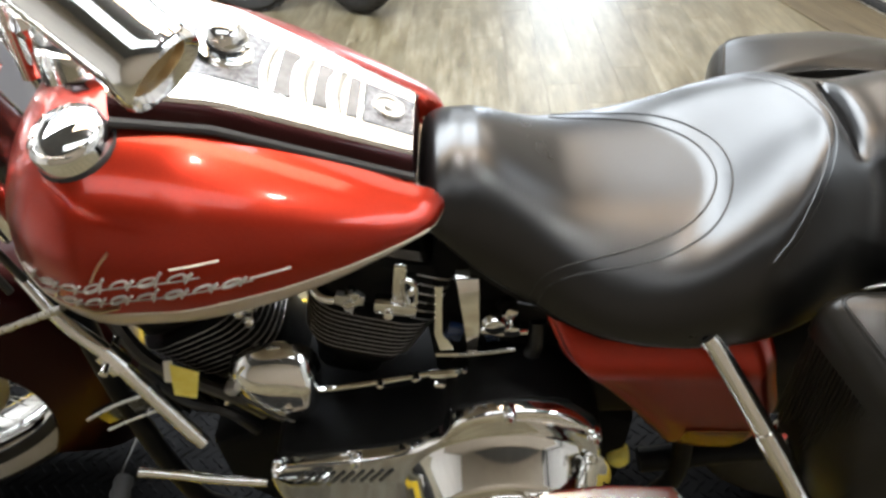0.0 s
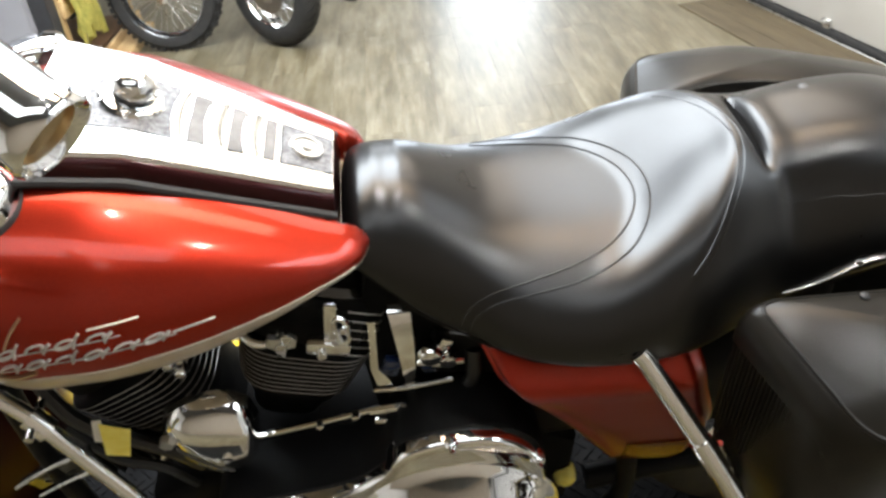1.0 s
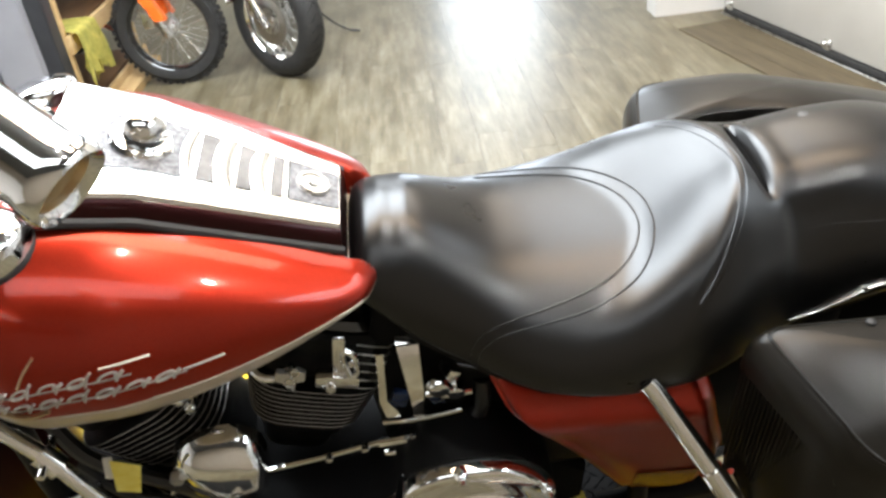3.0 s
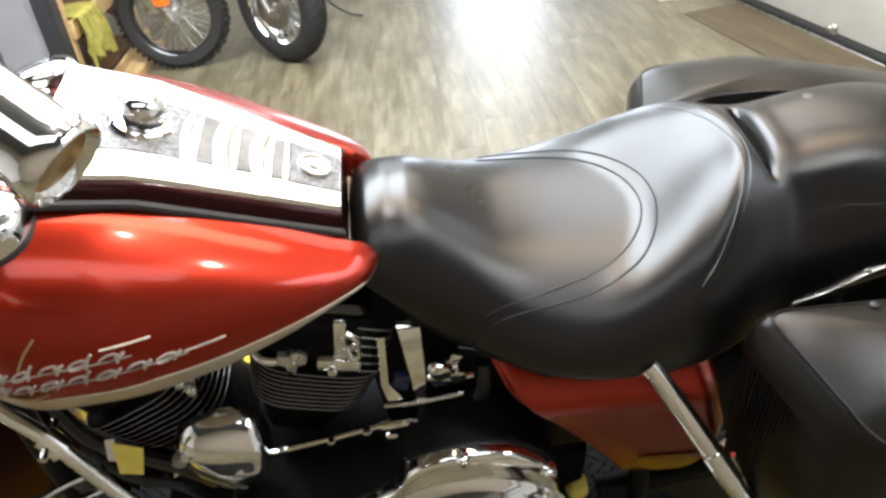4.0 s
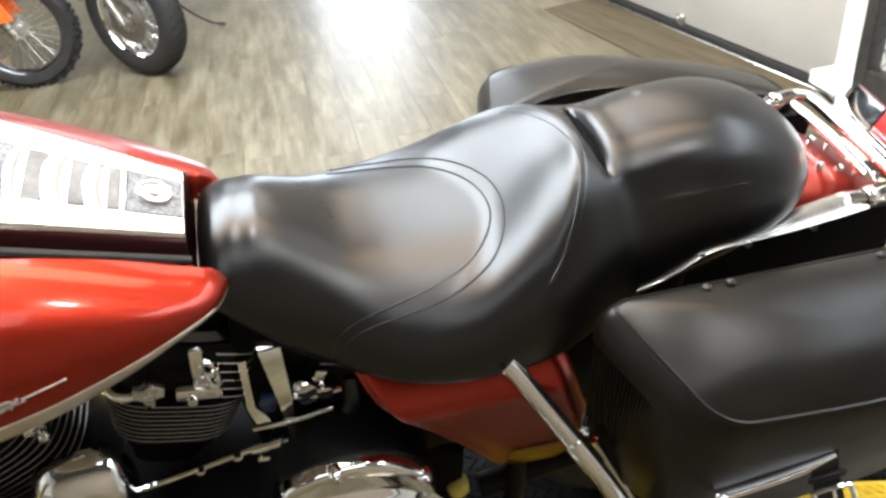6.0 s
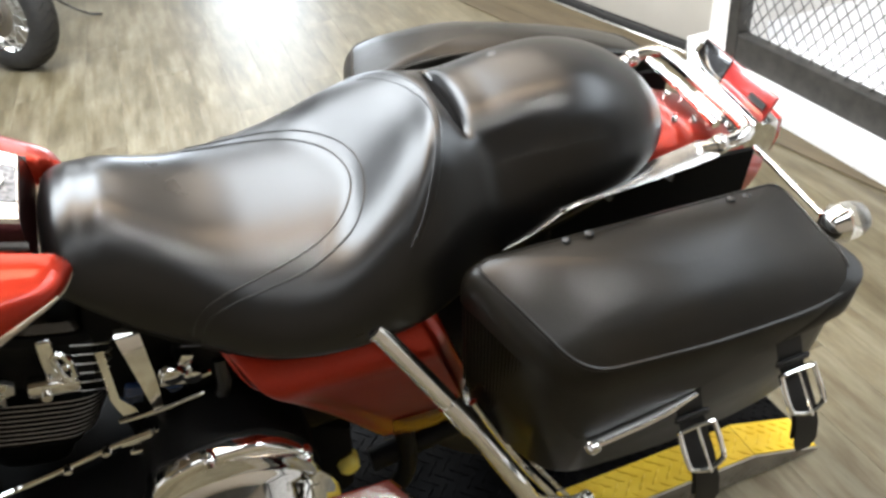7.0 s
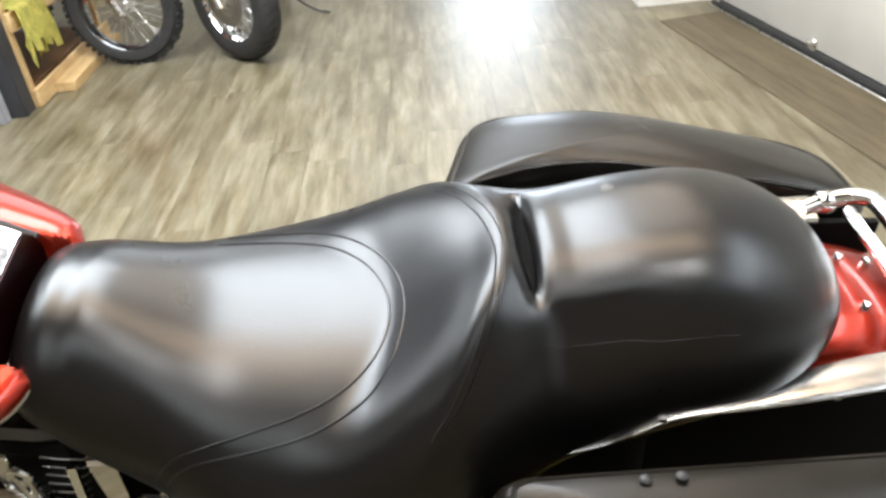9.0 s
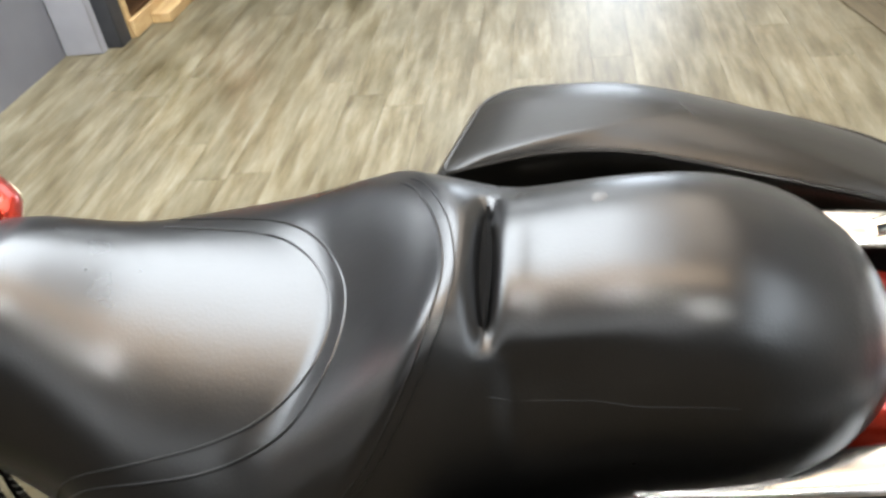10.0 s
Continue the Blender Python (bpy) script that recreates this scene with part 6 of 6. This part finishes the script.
part("lift_pedal", loft([[Vector((0.19 + sx * k, -0.04 + sy * k, z)) for sx, sy in ((-0.03, 0), (-0.02, 0.012), (0.02, 0.012), (0.03, 0), (0.02, -0.012), (-0.02, -0.012))] for z, k in ((0.061, 1.0), (0.074, 1.0), (0.078, 0.85))]), PLATEYELLOW, lift, "small yellow pedal")

# ---------------------------------------------------------------- wooden shelf with a draped cloth beside the post
shelf = thing("wooden_shelf", "low pine and brown wooden shelf unit beside the grey post", "shelf", pose(-1.47, 2.945, 0))
SL, SD = 1.0, 0.62
for x in (0.0, -SD):
    for y in (0.02, SL):
        part("upright", box(0.024, 0.04, 1.3, 0.002, 1, at=(x - 0.012, y, 0.65)), PINE, shelf)
for z, front in ((0.045, 0.085), (0.40, 0.085), (0.80, 0.085)):
    part("shelf_board", box(SD - 0.03, SL, 0.02, 0.002, 1, at=(-SD / 2 - 0.012, SL / 2 + 0.02, z + 0.03)), BROWNWOOD, shelf, "brown stained board")
    part("edge_board", box(0.022, SL + 0.06, front, 0.003, 1, at=(0.012, SL / 2 + 0.03, z)), PINE, shelf, "pale pine edge board")
part("back_board", box(0.012, SL, 1.25, 0, at=(-SD + 0.012, SL / 2, 0.65)), BROWNWOOD, shelf)
part("low_step", box(0.10, 0.75, 0.05, 0.003, 1, at=(0.075, 0.55, 0.026)), PINE, shelf, "pale pine step board")

cloth = thing("cleaning_cloth", "crumpled yellow-green cloth draped over the shelf edge", "cloth", pose(-1.44, 3.10, 0.447))
rows = []
rnd = random.Random(3)
for i in range(27):
    y = -0.17 + 0.34 * i / 26
    fold = 0.016 * math.sin(i * 1.15) + 0.008 * math.sin(i * 2.7 + 1)
    L = 0.20 + 0.05 * math.sin(i * 0.9 + 0.4) + 0.03 * math.sin(i * 2.3)
    r = []
    for k in range(17):
        t = k / 16
        if t < 0.3:
            r.append(Vector((-0.14 + 0.15 * t / 0.3, y * 0.8, 0.010 + 0.4 * abs(fold))))
        else:
            u = (t - 0.3) / 0.7
            r.append(Vector((0.016 + 0.014 * math.sin(u * 2.5) + fold * u * 1.2 + 0.008, y * (0.8 + 0.25 * u) + 0.25 * fold * u, 0.008 - L * u)))
    rows.append(r)
bm = loft(rows, cap=False, closed=False)
r = bmesh.ops.solidify(bm, geom=bm.faces[:], thickness=0.003)
part("cloth_sheet", bm, CLOTH, cloth, angle=80)


# ---------------------------------------------------------------- two parked motorcycles
def fork_and_wheel(parent, R, tyre, rim_r, M, knobs, fork_mat, guard_mat, rim_mat, height, rake):
    """A steered front end, turned by M about the contact point; x is ahead."""
    f = part("fork_assembly", lathe([(0.0, -0.02), (0.02, -0.02), (0.02, 0.02), (0.0, 0.02)], 12, "Y", at=(0, 0, R)), SATIN, parent, "", M)
    w = wheel(parent, "front_wheel", 0, R, R, tyre, rim_r, False, knobs, 36, rim_mat, 1, guard_mat is None)
    w.matrix_basis = M @ w.matrix_basis
    sx, cz = -math.sin(radians(rake)), math.cos(radians(rake))
    for s in (-1, 1):
        y = s * (tyre / 2 + 0.035)
        a = Vector((0.02, y, R - 0.02))
        part("fork_leg", rod(a, a + Vector((sx, 0, cz)) * height, 0.024, 16), fork_mat, f)
        if guard_mat is not None:
            part("fork_guard", loft([[Vector((p.x + c, p.y + d, p.z)) for c, d in ((0.042, -0.03), (0.05, 0.0), (0.042, 0.03), (-0.01, 0.034), (-0.01, -0.034))] for p in (a + Vector((sx, 0, cz)) * h for h in (0.10, 0.14, 0.30, 0.46))]), guard_mat, f, "orange plastic fork guard")
    part("caliper", box(0.06, 0.03, 0.085, 0.01, 2, at=(-0.075, -(tyre / 2 + 0.03), R + 0.075)), SATIN, f)
    t = Vector((0.02, 0, R - 0.02)) + Vector((sx, 0, cz)) * height
    part("triple_clamp", box(0.09, tyre + 0.15, 0.03, 0.006, 2, at=t), SATIN, f)
    part("handlebar", tube([t + Vector((-0.12, -0.38, 0.10)), t + Vector((-0.03, -0.2, 0.11)), t + Vector((0, -0.06, 0.03)), t + Vector((0, 0.06, 0.03)), t + Vector((-0.03, 0.2, 0.11)), t + Vector((-0.12, 0.38, 0.10))], 0.012, 10), SATIN, f)
    return f, t


def thin_body(parent, pts, w, material, name, label=""):
    rings = []
    for x, z, h, k in pts:
        rings.append([Vector((x, w * k * sgn_pow(math.cos(2 * math.pi * i / 20), 0.8), z + h * sgn_pow(math.sin(2 * math.pi * i / 20), 0.8))) for i in range(20)])
    return part(name, loft(rings), material, parent, label)


dirt = thing("dirt_bike", "orange and black dirt bike with a knobbly front tyre", "motorcycle", pose(-1.13, 3.46, 0, 0, 0, -45))
R1 = 0.292
fork_and_wheel(dirt, R1, 0.085, 0.222, pose(0, 0, 0, 0, 0, 42), 54, SATIN, ORANGE, GLOSSBLACK, 0.72, 24)
thin_body(dirt, [(0.28, 0.70, 0.008, 0.3), (0.15, 0.74, 0.012, 0.9), (-0.05, 0.75, 0.014, 1.0), (-0.22, 0.72, 0.012, 0.6)], 0.085, ORANGE, "front_mudguard", "orange front mudguard")
thin_body(dirt, [(-0.36, 0.82, 0.06, 0.6), (-0.5, 0.82, 0.09, 1.0), (-0.72, 0.80, 0.05, 0.8), (-1.0, 0.82, 0.03, 0.7), (-1.25, 0.86, 0.015, 0.5)], 0.14, BLACK, "seat", "black dirt bike seat")
thin_body(dirt, [(-0.30, 0.66, 0.10, 0.8), (-0.45, 0.66, 0.12, 1.0), (-0.65, 0.70, 0.06, 0.6)], 0.19, ORANGE, "tank_shroud", "orange tank shroud")
thin_body(dirt, [(-0.42, 0.40, 0.12, 0.7), (-0.55, 0.42, 0.16, 1.0), (-0.72, 0.40, 0.12, 0.8)], 0.13, DULL, "engine", "bare metal engine")
part("frame", tube([(-0.24, 0, 0.85), (-0.36, 0, 0.45), (-0.5, 0, 0.24), (-0.8, 0, 0.28), (-0.85, 0, 0.6), (-0.4, 0, 0.8)], 0.018, 10), ORANGE, dirt)
part("swingarm", tube([(-0.8, 0.07, 0.34), (-1.27, 0.07, 0.29)], 0.02, 8), SATIN, dirt)
wheel(dirt, "rear_wheel", -1.27, 0.28, 0.28, 0.10, 0.20, False, 50, 36, GLOSSBLACK)

cruiser = thing("parked_cruiser", "dark red cruiser motorcycle with chrome spoked front wheel", "motorcycle", pose(-0.54, 3.35, 0, 0, 0, -88))
R2 = 0.305
f2, _ = fork_and_wheel(cruiser, R2, 0.125, 0.205, pose(0, 0, 0, 0, 0, 46), 0, CHROME, None, CHROME, 0.75, 28)
part("front_fender", loft([fender_ring(radians(-70 + 115 * i / 24), R2 + 0.035, 0.078, 0, R2) for i in range(25)]), DARKENEDRED, f2, "dark red front fender")
part("headlamp", lathe([(0.0, -0.10), (0.05, -0.09), (0.085, -0.04), (0.09, 0.0), (0.085, 0.02), (0.0, 0.03)], 28, "X", at=(-0.13, 0, 0.88)), CHROME, f2, "chrome headlamp")
thin_body(cruiser, [(-0.42, 0.84, 0.05, 0.5), (-0.52, 0.86, 0.11, 0.95), (-0.70, 0.84, 0.12, 1.0), (-0.92, 0.78, 0.06, 0.7)], 0.15, DARKENEDRED, "fuel_tank", "dark red fuel tank")
thin_body(cruiser, [(-0.90, 0.72, 0.06, 0.6), (-1.08, 0.70, 0.05, 1.0), (-1.30, 0.74, 0.06, 0.8)], 0.16, LEATHER, "seat", "black cruiser seat")
thin_body(cruiser, [(-0.48, 0.40, 0.16, 0.7), (-0.68, 0.42, 0.22, 1.0), (-0.95, 0.38, 0.16, 0.9)], 0.16, DULL, "engine", "bare metal V-twin engine")
part("frame", tube([(-0.34, 0, 0.85), (-0.42, 0, 0.5), (-0.5, 0, 0.20), (-1.0, 0, 0.18), (-1.15, 0, 0.5), (-0.5, 0, 0.78)], 0.022, 10), GLOSSBLACK, cruiser)
for s in (-1, 1):
    p = part("foot_peg", tube([(-0.50, s * 0.12, 0.30), (-0.50, s * 0.22, 0.31), (-0.51, s * 0.33, 0.31)], 0.014, 10), CHROME, cruiser, "chrome foot peg")
part("peg_lever", tube([(-0.46, 0.20, 0.30), (-0.40, 0.28, 0.33), (-0.39, 0.34, 0.33)], 0.007, 8), CHROME, cruiser)
part("side_stand", tube([(-0.68, 0.12, 0.20), (-0.66, 0.24, 0.08), (-0.65, 0.33, 0.02), (-0.63, 0.40, 0.008)], 0.007, 8), DARKSTEEL, cruiser, "dark steel side stand")
part("exhaust", tube([(-0.5, -0.14, 0.42), (-0.55, -0.2, 0.25), (-0.9, -0.2, 0.22), (-1.6, -0.2, 0.26)], 0.035, 12), CHROME, cruiser)
wheel(cruiser, "rear_wheel", -1.60, 0.31, 0.31, 0.14, 0.205, False, 0, 36, CHROME)
part("rear_fender", loft([fender_ring(radians(-75 + 150 * i / 24), 0.36, 0.085, -1.60, 0.31) for i in range(25)]), DARKENEDRED, cruiser, "dark red rear fender")

# ---------------------------------------------------------------- floor planks, each a piece
PW, PLN = 0.152, 1.22
plank_bm = box(PW - 0.0004, PLN - 0.0004, 0.006, 0.0004, 1, at=(0, 0, -0.003))
plank_mesh = finish(plank_bm, "plank", PLANK, smooth=False)
rest = bmesh.new()
rnd = random.Random(11)
x = X0 + PW / 2
while x < 2.35:
    y = Y0 - rnd.uniform(0, PLN) + PLN / 2
    while y < Y1 + PLN / 2:
        near = -2.2 < x < 2.3 and -0.6 < y < 5.6
        if near:
            ob = new("plank", plank_mesh)
            ob.parent = ground
            ob.matrix_basis = Matrix.Translation((x, y, 0)) @ (Matrix.Identity(4) if rnd.random() < 0.5 else pose(0, 0, 0, 0, 0, 180))
        else:
            ya, yb = max(y - PLN / 2, Y0 - 0.1), min(y + PLN / 2, Y1 + 0.1)
            if yb - ya > 0.02:
                box(PW - 0.0004, yb - ya - 0.0004, 0.006, 0, at=(x, (ya + yb) / 2, -0.003), bm=rest)
        y += PLN
    x += PW
tagged(part("far_planks", rest, PLANK, ground, smooth=False), kind="stuff")
